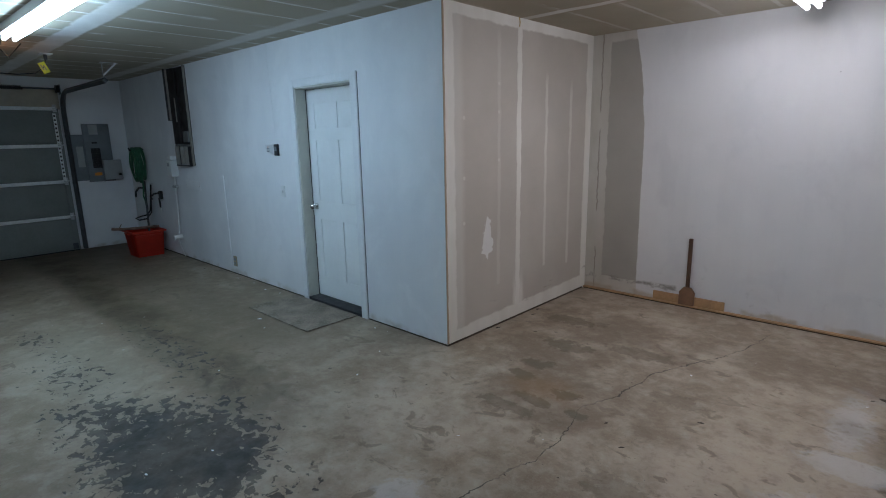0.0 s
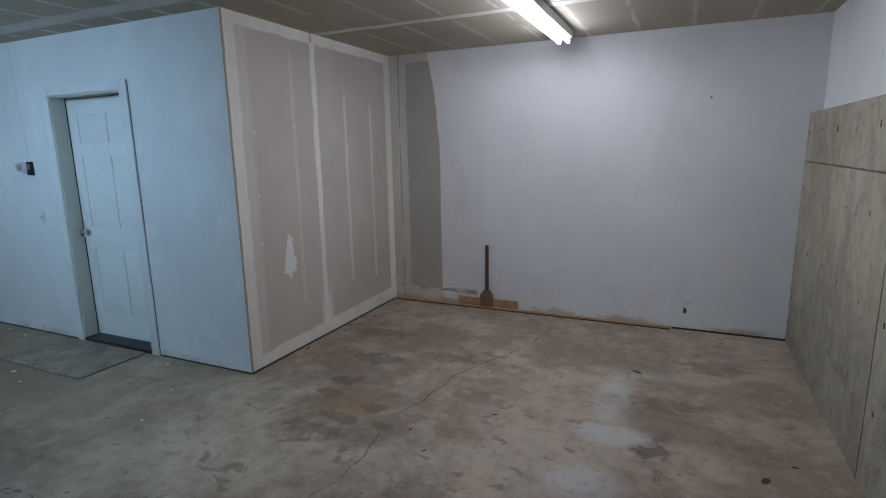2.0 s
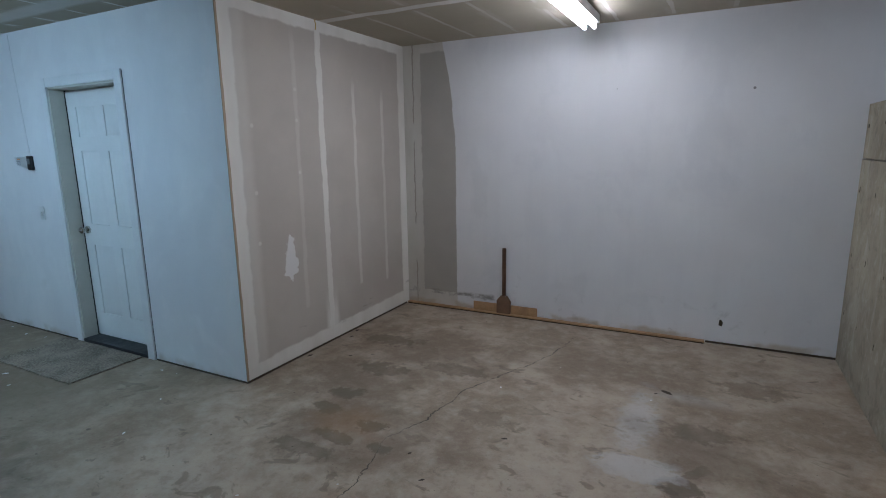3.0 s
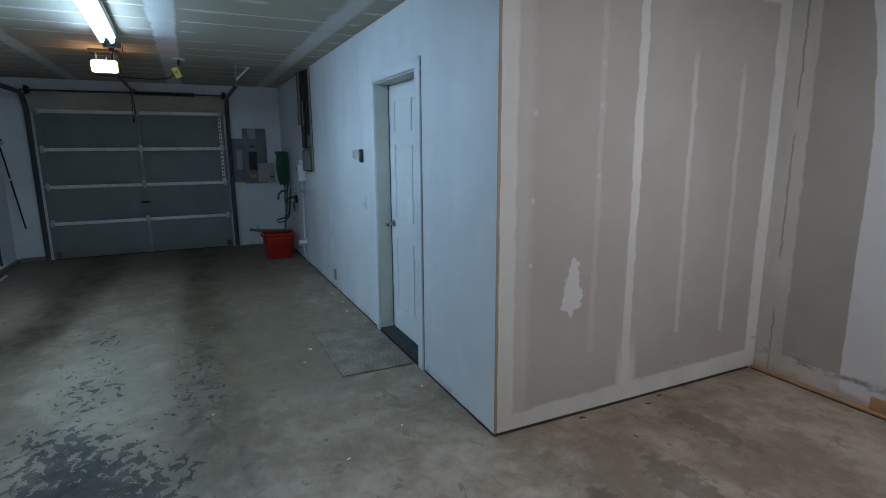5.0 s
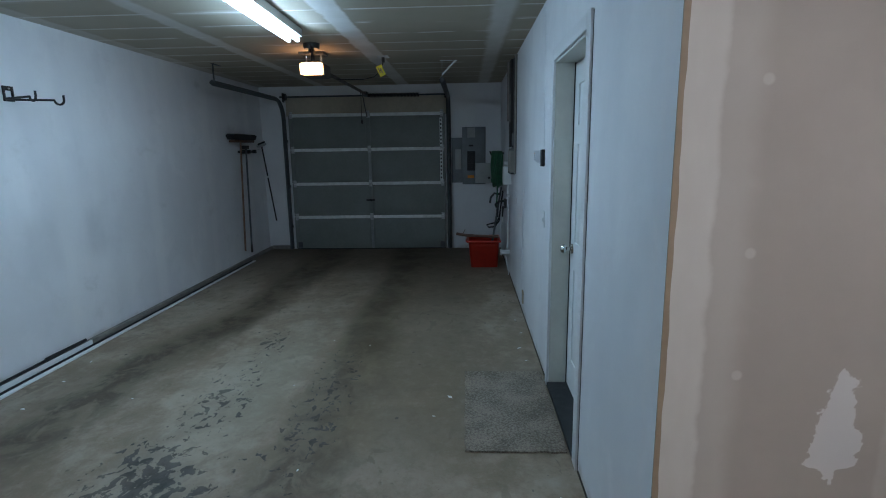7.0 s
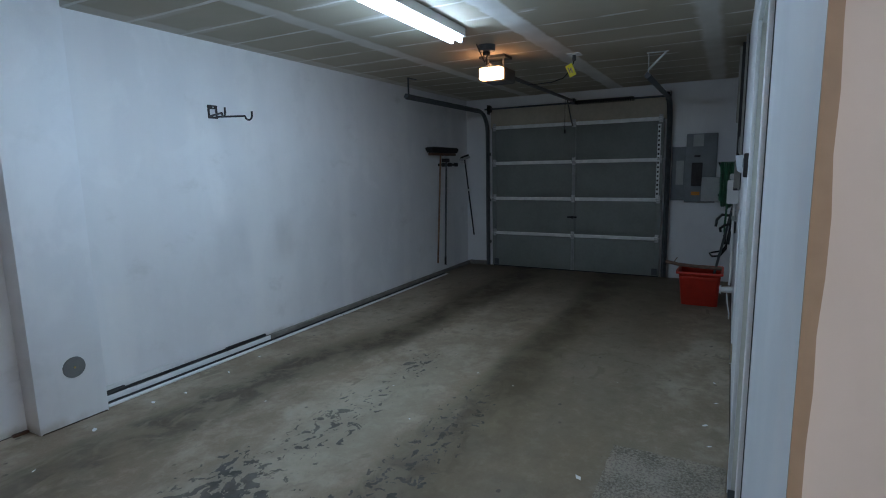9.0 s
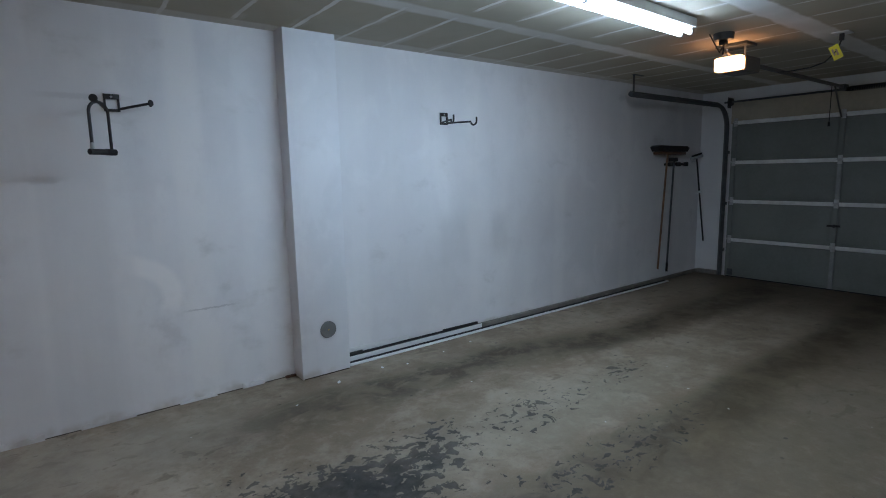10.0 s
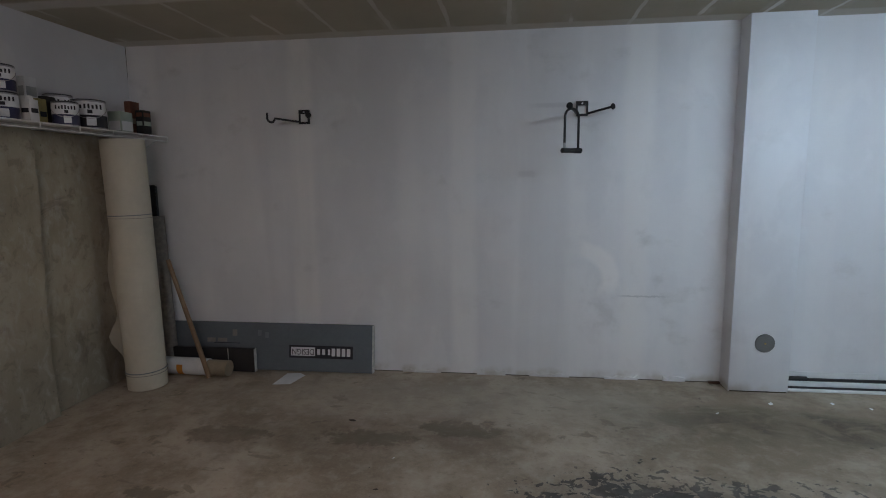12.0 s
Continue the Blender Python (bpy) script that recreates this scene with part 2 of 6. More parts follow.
def make_back_wall():
    """White paint that stops at a rounded edge beside bare drywall and filler."""
    n = Nodes("back_wall_paint", 0.6)
    big = n.noise(0.8, 3)
    roll = n.noise(4.5, 4, 0.6, (1, 1, 0.12))
    paint = n.mix(n.step(big, 0.3, 0.7), (0.70, 0.70, 0.715), (0.78, 0.78, 0.79))
    paint = n.mix(n.mul(n.step(roll, 0.45, 0.75), 0.3), paint, (0.65, 0.65, 0.665))
    coat = n.noise(2.4, 5, 0.60, (1, 1, 0.7), 0.4)
    paint = n.mix(n.mul(n.step(coat, 0.50, 0.66), 0.32), paint, (0.60, 0.605, 0.625))
    rub = n.mul(n.step(n.noise(5.5, 5, 0.68, None, 0.5), 0.58, 0.70), n.step(n.add(n.z, n.mul(coat, 0.5)), 0.35, 0.75, 1.0, 0.0))
    paint = n.mix(n.mul(rub, 0.35), paint, (0.36, 0.35, 0.345))
    wob = n.mul(n.sub(n.noise(9, 4, 0.65), 0.5), 0.045)
    rimx = n.mul(n.curve(n.z, 0.0, 2.6, [(0.0, 0.565), (0.2, 0.562), (1.1, 0.558), (1.6, 0.556), (1.9, 0.533), (2.2, 0.50), (2.47, 0.445), (2.6, 0.42)]), 1.0)
    bare = n.step(n.sub(n.add(n.x, n.mul(wob, 0.5)), rimx), -0.004, 0.004, 1.0, 0.0)
    paper = n.mix(n.step(n.noise(2, 4), 0.3, 0.7), (0.385, 0.360, 0.322), (0.425, 0.400, 0.360))
    filler = n.mix(n.step(n.noise(4, 4, 0.6, (1, 1, 0.3)), 0.3, 0.7), (0.52, 0.495, 0.44), (0.62, 0.60, 0.55))
    x, z = n.add(n.x, wob), n.add(n.z, wob)
    fill = n.top(n.step(x, 0.185, 0.20, 1.0, 0.0), n.step(z, 2.455, 2.475))
    fill = n.top(fill, n.step(z, 0.15, 0.165, 1.0, 0.0))
    old = n.mix(fill, paper, filler)
    crack = n.mul(n.band(x, 0.105, 0.004, 0.006), n.step(n.noise(3, 3), 0.45, 0.55))
    old = n.mix(n.mul(crack, 0.6), old, (0.2, 0.17, 0.13))
    col = n.mix(bare, paint, old)
    gl = n.mul(n.step(n.add(n.z, n.mul(wob, 1.6)), 0.115, 0.14), n.step(n.add(n.z, n.mul(wob, 1.4)), 0.155, 0.185, 1.0, 0.0))
    gl = n.mul(gl, n.mul(n.step(n.noise(4.3, 6, 0.72, (1, 1, 1.5)), 0.47, 0.60), n.step(n.x, 0.93, 0.98, 1.0, 0.0)))
    col = n.mix(n.mul(gl, 0.8), col, (0.17, 0.16, 0.145))
    foot = n.mul(n.step(n.add(n.z, n.mul(n.noise(5, 5), 0.12)), 0.10, 0.14, 1.0, 0.0), n.step(n.noise(3, 3), 0.40, 0.55))
    col = n.mix(n.mul(foot, 0.7), col, (0.45, 0.37, 0.27))
    spot = n.step(n.cells(2.3, (1, 0.0, 1)), 0.018, 0.026, 1.0, 0.0)
    col = n.mix(n.mul(spot, n.mul(n.step(n.x, 0.7, 0.8), 0.8)), col, (0.14, 0.13, 0.13))
    return n.done(col, n.add(n.mul(n.noise(70, 2), 0.5), n.mul(fill, 0.3)), 0.14, 0.004)


def make_ceiling():
    """Drywall boards overhead: wide filled joints along x, thin screw rows across."""
    n = Nodes("ceiling_drywall", 0.85)
    wob = n.mul(n.sub(n.noise(4, 4, 0.6), 0.5), 0.07)
    x, y = n.add(n.x, n.mul(wob, 0.5)), n.add(n.y, wob)
    paper = n.mix(n.step(n.noise(1.1, 4), 0.3, 0.7), (0.380, 0.338, 0.256), (0.440, 0.396, 0.308))
    filler = n.mix(n.step(n.noise(3, 4), 0.35, 0.7), (0.66, 0.645, 0.60), (0.76, 0.75, 0.715))
    joint = n.mul(n.band(y, -2.77, 0.045, 0.045), 0.75)
    joint = n.top(joint, n.band(y, -1.50, 0.075, 0.03))
    joint = n.top(joint, n.mul(n.band(y, -0.27, 0.05, 0.06), 0.8))
    joint = n.top(joint, n.mul(n.band(y, 0.99, 0.035, 0.02), n.step(n.x, -0.05, 0.0)))
    joint = n.top(joint, n.mul(n.band(y, -3.72, 0.09, 0.05), 0.5))
    k = n.math("PINGPONG", n.add(x, 100.0), 0.2032)
    row = n.step(n.add(k, n.mul(n.sub(n.noise(9, 4, 0.65, (1, 0.4, 1)), 0.5), 0.030)), 0.011, 0.018, 1.0, 0.0)
    row = n.top(row, n.mul(n.step(k, 0.02, 0.075, 1.0, 0.0), n.mul(n.step(n.noise(3.1, 3, 0.6, (1, 0.5, 1)), 0.45, 0.65), 0.45)))
    gaps = n.step(n.noise(1.7, 2, 0.5, (2.4, 1, 1)), 0.36, 0.44)
    mid = n.math("PINGPONG", n.add(n.y, 100.27), 0.61)
    row = n.mul(n.mul(row, gaps), n.step(mid, 0.03, 0.12))
    joint = n.top(joint, n.mul(row, n.step(n.x, -0.8, 0.6, 1.0, 0.50)))
    col = n.mix(joint, paper, filler)
    return n.done(col, n.add(joint, n.mul(n.noise(70, 2), 0.2)), 0.3, 0.004)


def make_floor():
    """A worn concrete slab: wheel tracks, flaked dark sealer, rust and lime stains, one crack."""
    n = Nodes("concrete_floor", 0.6)
    big = n.noise(0.7, 5, 0.62, None, 0.6)
    mid = n.noise(2.8, 7, 0.62, None, 0.25)
    small = n.noise(10, 6, 0.66, None, 0.2)
    grit = n.noise(34, 4, 0.62, None, 0.4)
    fine = n.noise(90, 3, 0.65)
    streak = n.noise(2.2, 5, 0.60, (0.35, 1, 1))
    dab = n.noise(6.0, 5, 0.60, (0.75, 1.1, 1), 0.7)
    col = n.mix(n.step(n.add(n.mul(big, 0.45), n.mul(mid, 0.55)), 0.41, 0.60), (0.262, 0.203, 0.146), (0.425, 0.352, 0.274))
    col = n.mix(n.mul(n.step(small, 0.50, 0.66), 0.34), col, (0.47, 0.425, 0.345))
    col = n.mix(n.mul(n.step(small, 0.48, 0.36), 0.30), col, (0.150, 0.116, 0.080))
    col = n.mix(n.mul(n.step(grit, 0.54, 0.68), 0.13), col, (0.50, 0.465, 0.405))
    col = n.mix(n.mul(n.step(grit, 0.45, 0.32), 0.18), col, (0.125, 0.100, 0.074))
    col = n.mix(n.mul(n.step(fine, 0.50, 0.70), 0.14), col, (0.46, 0.435, 0.39))
    # darker dabs, thickest in the bay
    dabs = n.mul(n.step(dab, 0.60, 0.65), n.step(big, 0.38, 0.55))
    col = n.mix(n.mul(dabs, 0.50), col, (0.110, 0.086, 0.060))
    # brown stains in the bay
    br = n.blotch(1.00, -0.15, 0.80, 0.60, 0.8, mid, 2.2)
    br = n.top(br, n.blotch(0.75, 1.10, 1.0, 0.60, 0.8, mid, 2.4))
    br = n.top(br, n.mul(n.blotch(0.7, 0.40, 0.6, 0.50, 0.7, mid, 2.6), 0.9))
    br = n.top(br, n.mul(n.blotch(2.90, 0.40, 0.50, 0.45, 0.7, mid, 2.2), 0.9))
    br = n.top(br, n.mul(n.blotch(2.1, 1.3, 1.0, 0.4, 0.8, mid, 2.4), 0.6))
    br = n.top(br, n.mul(n.blotch(1.9, -2.70, 1.6, 0.30, 0.9, mid, 2.0), 0.8))
    col = n.mix(n.mul(br, 0.46), col, (0.140, 0.104, 0.070))
    for cx, cy, rx, ry, a in ((1.10, -0.10, 0.12, 0.07, 0.65), (1.28, -0.28, 0.08, 0.05, 0.6), (0.70, 0.19, 0.15, 0.09, 0.6), (0.72, -0.03, 0.13, 0.07, 0.55), (0.88, -0.45, 0.24, 0.07, 0.5), (0.98, -0.28, 0.16, 0.06, 0.5),
                              (0.43, 1.14, 0.26, 0.13, 0.55), (1.20, 0.82, 0.30, 0.11, 0.45), (0.70, 0.61, 0.24, 0.12, 0.5), (1.68, 0.27, 0.24, 0.09, 0.35), (2.81, 0.62, 0.20, 0.12, 0.45), (2.73, 0.06, 0.13, 0.10, 0.7), (3.10, 1.35, 0.24, 0.14, 0.4),
                              (1.75, -0.75, 0.2, 0.12, 0.35), (1.05, -2.83, 0.30, 0.12, 0.5), (1.60, -2.66, 0.34, 0.10, 0.5), (2.48, -2.62, 0.30, 0.12, 0.4), (2.52, -2.00, 0.16, 0.06, 0.6)):
        col = n.mix(n.mul(n.blotch(cx, cy, rx, ry, 0.35, small, 2.4), a), col, (0.105, 0.080, 0.054))
    # pale patch painted in to brighten the slab along the long wall
    south_lift = n.blotch(1.0, -3.25, 2.3, 0.45, 0.8, mid, 1.2)
    col = n.mix(n.mul(south_lift, 0.4), col, (0.43, 0.385, 0.315))
    rust = n.blotch(0.95, -0.12, 0.36, 0.25, 0.9, small, 1.0)
    col = n.mix(n.mul(rust, 0.42), col, (0.25, 0.140, 0.055))
    # bands left by wheels; the one by the long wall drifts towards it
    run = n.step(n.x, 0.7, -0.9)
    wy = n.add(n.y, n.add(n.mul(n.sub(streak, 0.5), 0.42), n.mul(n.sub(small, 0.5), 0.22)))
    drift = n.sub(n.mul(n.curve(n.x, -7.0, 0.0, [(-7.0, 0.98), (-4.6, 0.90), (-3.2, 0.68), (-2.0, 0.20), (0.0, 0.14)]), 0.55), 3.14)
    left = n.step(n.math("ABSOLUTE", n.sub(wy, drift)), 0.06, 0.42, 1.0, 0.0)
    right = n.step(n.math("ABSOLUTE", n.add(wy, 1.40)), 0.06, 0.36, 1.0, 0.0)
    far = n.step(n.x, -0.6, -3.2, 0.90, 0.98)
    worn = n.mul(n.step(small, 0.28, 0.50, 0.70, 1.0), n.step(mid, 0.34, 0.56, 0.62, 1.0))
    worn = n.mul(worn, n.step(dab, 0.40, 0.56, n.step(n.x, -3.4, -1.2, 0.95, 0.55), 1.0))
    col = n.mix(n.mul(n.mul(n.top(left, n.mul(right, 0.95)), run), n.mul(worn, far)), col, (0.036, 0.029, 0.020))
    oil = n.mul(n.band(wy, -0.95, 0.25, 0.50), n.step(n.x, -0.3, -1.4))
    col = n.mix(n.mul(oil, n.step(mid, 0.34, 0.60, 0.22, 0.58)), col, (0.084, 0.063, 0.037))
    # slab darkens gradually towards the garage door
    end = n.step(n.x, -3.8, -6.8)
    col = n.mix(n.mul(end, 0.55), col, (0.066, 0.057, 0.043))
    drive = n.mul(n.step(n.x, 0.6, -0.6), n.step(mid, 0.36, 0.62, 0.50, 0.28))
    col = n.mix(drive, col, (0.132, 0.094, 0.050))
    # pale scrubbed middle
    pale = n.mul(n.blotch(-1.7, -2.05, 1.9, 0.46, 0.8, mid, 1.4), 0.28)
    col = n.mix(pale, col, (0.37, 0.340, 0.268))
    # flaked dark sealer that thins out into chips
    flake = n.step(n.noise(16.0, 5, 0.60, (0.9, 1.1, 1), 0.6), 0.31, 0.69)
    cover = n.blotch(-0.10, -1.98, 1.05, 0.66, 0.80, mid, 1.0)
    cover = n.top(cover, n.mul(n.blotch(-0.72, -2.14, 0.90, 0.46, 1.0, mid, 1.0), 0.80))
    cover = n.top(cover, n.mul(n.blotch(0.45, -2.15, 0.75, 0.38, 1.0, mid, 0.9), 0.40))
    cover = n.top(cover, n.mul(n.blotch(-1.65, -2.15, 1.0, 0.34, 1.0, mid, 0.8), 0.42))
    cover = n.top(cover, n.mul(n.blotch(-2.70, -2.16, 0.55, 0.24, 1.0, mid, 0.7), 0.44))
    cover = n.top(cover, n.mul(n.blotch(-1.6, -1.48, 1.6, 0.30, 1.0, mid, 0.9), 0.38))
    film = n.step(cover, 0.55, 0.95)
    col = n.mix(n.mul(n.step(cover, 0.1, 0.7), 0.24), col, (0.135, 0.130, 0.118))
    dark = n.step(n.add(n.mul(cover, 0.95), n.mul(flake, 0.9)), 0.945, 0.985)
    dark = n.mul(dark, n.step(cover, 0.02, 0.10))
    tone = n.mix(n.step(small, 0.35, 0.65), (0.017, 0.017, 0.017), (0.050, 0.050, 0.048))
    col = n.mix(n.mul(dark, n.add(n.step(mid, 0.35, 0.60, 0.85, 0.66), n.mul(film, 0.10))), col, tone)
    spots = n.step(n.add(n.cells(5.5, (1, 1.4, 0)), n.mul(n.sub(grit, 0.5), 0.10)), 0.07, 0.10, 1.0, 0.0)
    spots = n.mul(spots, n.mul(n.step(mid, 0.50, 0.58), n.step(n.x, 1.2, -0.2, 0.35, 1.0)))
    col = n.mix(n.mul(spots, 0.7), col, (0.060, 0.050, 0.039))
    pits = n.step(n.cells(19, (1, 1, 0)), 0.05, 0.085, 1.0, 0.0)
    col = n.mix(n.mul(pits, n.mul(n.step(small, 0.46, 0.54), 0.6)), col, (0.085, 0.068, 0.050))
    # lime bloom
    rag = n.add(n.mul(mid, 0.35), n.mul(small, 0.65))
    lime = n.blotch(2.48, 0.65, 0.14, 0.50, 0.6, rag, 3.0)
    lime = n.top(lime, n.blotch(2.53, 0.14, 0.24, 0.13, 0.3, rag, 2.4))
    lime = n.top(lime, n.blotch(2.44, -0.36, 0.24, 0.20, 0.5, rag, 3.0))
    lime = n.top(lime, n.mul(n.blotch(2.75, 1.05, 0.35, 0.10, 0.8, rag, 2.8), 0.5))
    lime = n.top(lime, n.mul(n.blotch(1.00, -1.44, 0.15, 0.15, 0.4, rag, 2.8), 0.9))
    lime = n.mul(lime, n.step(small, 0.30, 0.50, 0.45, 1.0))
    col = n.mix(n.mul(n.mul(lime, n.step(mid, 0.36, 0.56, 0.65, 1.0)), 0.66), col, (0.53, 0.52, 0.51))
    chips = n.step(n.cells(3.4, (1, 1, 0)), 0.016, 0.022, 1.0, 0.0)
    col = n.mix(n.mul(chips, n.mul(n.step(big, 0.48, 0.55), 0.8)), col, (0.62, 0.61, 0.59))
    # the crack
    cx = n.add(1.2, n.mul(n.curve(n.y, -1.6, 2.0, [(-1.6, 0.02), (-1.12, 0.06), (-0.78, 0.13), (-0.47, 0.125), (-0.2, 0.065), (0.10, 0.15), (0.52, 0.20), (0.91, 0.35), (1.41, 0.545), (1.85, 0.62), (2.0, 0.64)]), 1.0))
    jag = n.add(n.mul(n.sub(n.noise(7, 4, 0.62), 0.5), 0.10), n.mul(n.sub(n.noise(40, 3), 0.5), 0.014))
    off = n.math("ABSOLUTE", n.sub(n.add(n.x, jag), cx))
    open_ = n.mul(n.step(off, 0.002, 0.0060, 1.0, 0.0), n.mul(n.step(n.y, -1.7, -1.4), n.step(n.y, 1.7, 1.95, 1.0, 0.0)))
    col = n.mix(n.mul(open_, n.step(n.noise(6, 3), 0.36, 0.56, 0.22, 0.82)), col, (0.035, 0.028, 0.022))
    h = n.add(n.add(n.mul(mid, 0.4), n.add(n.mul(small, 0.3), n.add(n.mul(grit, 0.25), n.mul(fine, 0.2)))), n.add(n.mul(open_, -1.5), n.mul(dark, 0.2)))
    n.p.inputs["Specular IOR Level"].default_value = 0.32
    rough = n.add(n.step(mid, 0.3, 0.7, 0.52, 0.70), n.mul(dark, 0.08))
    return n.done(col, h, 0.35, 0.010, rough)


def make_concrete_wall():
    """Cast concrete, olive grey, streaked downwards."""
    n = Nodes("cast_concrete", 0.75)
    big = n.noise(1.2, 5, 0.6)
    run = n.noise(5, 5, 0.65, (1, 1, 0.16))
    fine = n.noise(45, 4, 0.7)
    col = n.mix(n.step(n.add(n.mul(big, 0.6), n.mul(run, 0.4)), 0.35, 0.65), (0.262, 0.226, 0.158), (0.408, 0.362, 0.270))
    pale = n.step(n.noise(6, 6, 0.72, (1, 1, 0.5)), 0.54, 0.68)
    col = n.mix(n.mul(n.step(n.noise(9, 6, 0.7, (1, 1, 0.3)), 0.56, 0.70), 0.32), col, (0.125, 0.112, 0.085))
    col = n.mix(n.mul(pale, 0.5), col, (0.47, 0.45, 0.40))
    # darker and greyer towards the bottom
    low_grey = n.mul(n.step(n.add(n.z, n.mul(big, 0.8)), 0.35, 1.3, 1.0, 0.0), 0.45)
    col = n.mix(low_grey, col, (0.275, 0.255, 0.21))
    pit = n.step(n.cells(16, (0, 1, 1)), 0.06, 0.09, 1.0, 0.0)
    pit = n.mul(pit, n.step(n.noise(3, 3), 0.46, 0.56))
    blot = n.step(n.noise(3.2, 6, 0.7, None, 0.8), 0.56, 0.66)
    col = n.mix(n.mul(blot, 0.45), col, (0.150, 0.130, 0.095))
    mott = n.noise(11, 5, 0.66, (1, 1, 0.8), 0.6)
    col = n.mix(n.mul(n.step(mott, 0.52, 0.66), 0.40), col, (0.47, 0.445, 0.38))
    col = n.mix(n.mul(n.step(mott, 0.46, 0.34), 0.45), col, (0.150, 0.134, 0.104))
    skim = n.step(n.noise(2.1, 5, 0.66, (1, 1, 0.4), 0.9), 0.57, 0.66)
    col = n.mix(n.mul(skim, 0.4), col, (0.44, 0.415, 0.36))
    # dark lines of the form joints, their shade painted in ragged bands
    joint_y = n.add(n.y, n.mul(n.sub(n.noise(22, 4, 0.7), 0.5), 0.03))
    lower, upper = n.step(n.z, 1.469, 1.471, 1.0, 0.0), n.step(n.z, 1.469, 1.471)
    seam = n.mul(n.band(joint_y, 0.17, 0.002, 0.006), lower)
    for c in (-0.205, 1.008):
        seam = n.top(seam, n.mul(n.band(joint_y, c, 0.003, 0.007), upper))
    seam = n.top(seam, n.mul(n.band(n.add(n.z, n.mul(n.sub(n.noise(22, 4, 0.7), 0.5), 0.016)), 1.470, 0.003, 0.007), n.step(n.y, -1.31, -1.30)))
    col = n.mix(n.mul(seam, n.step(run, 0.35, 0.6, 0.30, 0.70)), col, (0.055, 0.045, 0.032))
    col = n.mix(n.mul(pit, 0.6), col, (0.10, 0.09, 0.07))
    return n.done(col, n.add(n.mul(fine, 0.5), n.add(n.mul(run, 0.4), n.mul(pit, -0.8))), 0.35, 0.006)


PARTITION, BACK, CEILING, FLOOR, CONCRETE = make_partition(), make_back_wall(), make_ceiling(), make_floor(), make_concrete_wall()
HEADER = plain("header_board_paint", (0.47, 0.42, 0.33), 0.75, 0, 0.12, 2.5)
JAMB = plain("cream_jamb_paint", (0.60, 0.60, 0.545), 0.5, 0, 0.05, 4)
TRIM = plain("white_trim_paint", (0.74, 0.755, 0.765), 0.42, 0, 0.04, 6)
DOOR_WHITE = plain("white_door_paint", (0.78, 0.795, 0.79), 0.38, 0, 0.025, 4, 0.04)
BEAD = plain("brown_bead", (0.37, 0.285, 0.195), 0.7, 0, 0.10, 4)
BLACK = plain("black_steel", (0.010, 0.010, 0.011), 0.5, 0.0, 0.3)
BLACK_RUBBER = plain("black_rubber", (0.013, 0.013, 0.014), 0.8, 0, 0.3)
DARK_SEAL = plain("dark_threshold_paint", (0.022, 0.024, 0.026), 0.6, 0, 0.25, 20)
STEEL = plain("galvanised_steel", (0.50, 0.51, 0.52), 0.38, 0.75, 0.2, 25)
DULL_STEEL = plain("dull_track_steel", (0.075, 0.085, 0.09), 0.5, 0.2, 0.3, 18)
CHROME = plain("brushed_chrome", (0.62, 0.62, 0.60), 0.22, 1.0, 0.1, 30, 0.02)
SECTION = plain("grey_door_skin", (0.190, 0.208, 0.196), 0.55, 0, 0.10, 3)
RAIL = plain("pale_rail_paint", (0.80, 0.82, 0.81), 0.45, 0.0, 0.12, 12)
PANEL_GREY = plain("panel_grey_enamel", (0.17, 0.19, 0.205), 0.45, 0, 0.12, 7)
PANEL_LIGHT = plain("panel_pale_enamel", (0.36, 0.375, 0.375), 0.5, 0, 0.1, 9)
WHITE_PLASTIC = plain("white_plastic", (0.70, 0.71, 0.70), 0.4, 0, 0.05, 10, 0.03)
PAPER = plain("paper", (0.72, 0.73, 0.74), 0.75, 0, 0.06, 12)
GREEN_HOSE = plain("green_hose_rubber", (0.022, 0.105, 0.050), 0.45, 0, 0.3, 12)
RED_TUB = plain("red_tub_plastic", (0.56, 0.035, 0.016), 0.38, 0, 0.12, 6, 0.03)
BROWN_WOOD = plain("brown_handle_wood", (0.19, 0.105, 0.06), 0.6, 0, 0.25, 10)
DARK_WOOD = plain("dark_stained_wood", (0.095, 0.043, 0.022), 0.55, 0, 0.3, 10)
PALE_WOOD = plain("raw_pine", (0.40, 0.245, 0.125), 0.65, 0, 0.2, 7)
YELLOW = plain("yellow_tag_plastic", (0.72, 0.66, 0.03), 0.5, 0, 0.1)
CARTON = plain("grey_carton", (0.125, 0.145, 0.16), 0.7, 0, 0.10, 4)
CARTON_EDGE = plain("torn_carton_edge", (0.50, 0.50, 0.48), 0.8, 0, 0.2, 20)
INK = plain("black_print", (0.014, 0.015, 0.02), 0.6, 0, 0.2)
VINYL = plain("cream_vinyl_backing", (0.56, 0.52, 0.42), 0.65, 0, 0.06, 3)
KRAFT = plain("kraft_paper", (0.33, 0.27, 0.19), 0.75, 0, 0.15, 10)
FELT = plain("grey_underlay", (0.20, 0.18, 0.155), 0.9, 0, 0.25, 30)
ORANGE = plain("orange_label", (0.70, 0.26, 0.03), 0.6, 0, 0.1)
NAVY = plain("navy_can_print", (0.025, 0.028, 0.075), 0.45, 0, 0.2)
RUST_RED = plain("brown_red_pack", (0.16, 0.055, 0.03), 0.6, 0, 0.25)
PALE_GREEN = plain("pale_green_plastic", (0.36, 0.43, 0.37), 0.5, 0, 0.12)
TIN = plain("tin_rim", (0.35, 0.35, 0.36), 0.35, 0.8, 0.2, 30)
OPENER = plain("opener_housing", (0.10, 0.095, 0.09), 0.5, 0, 0.15)
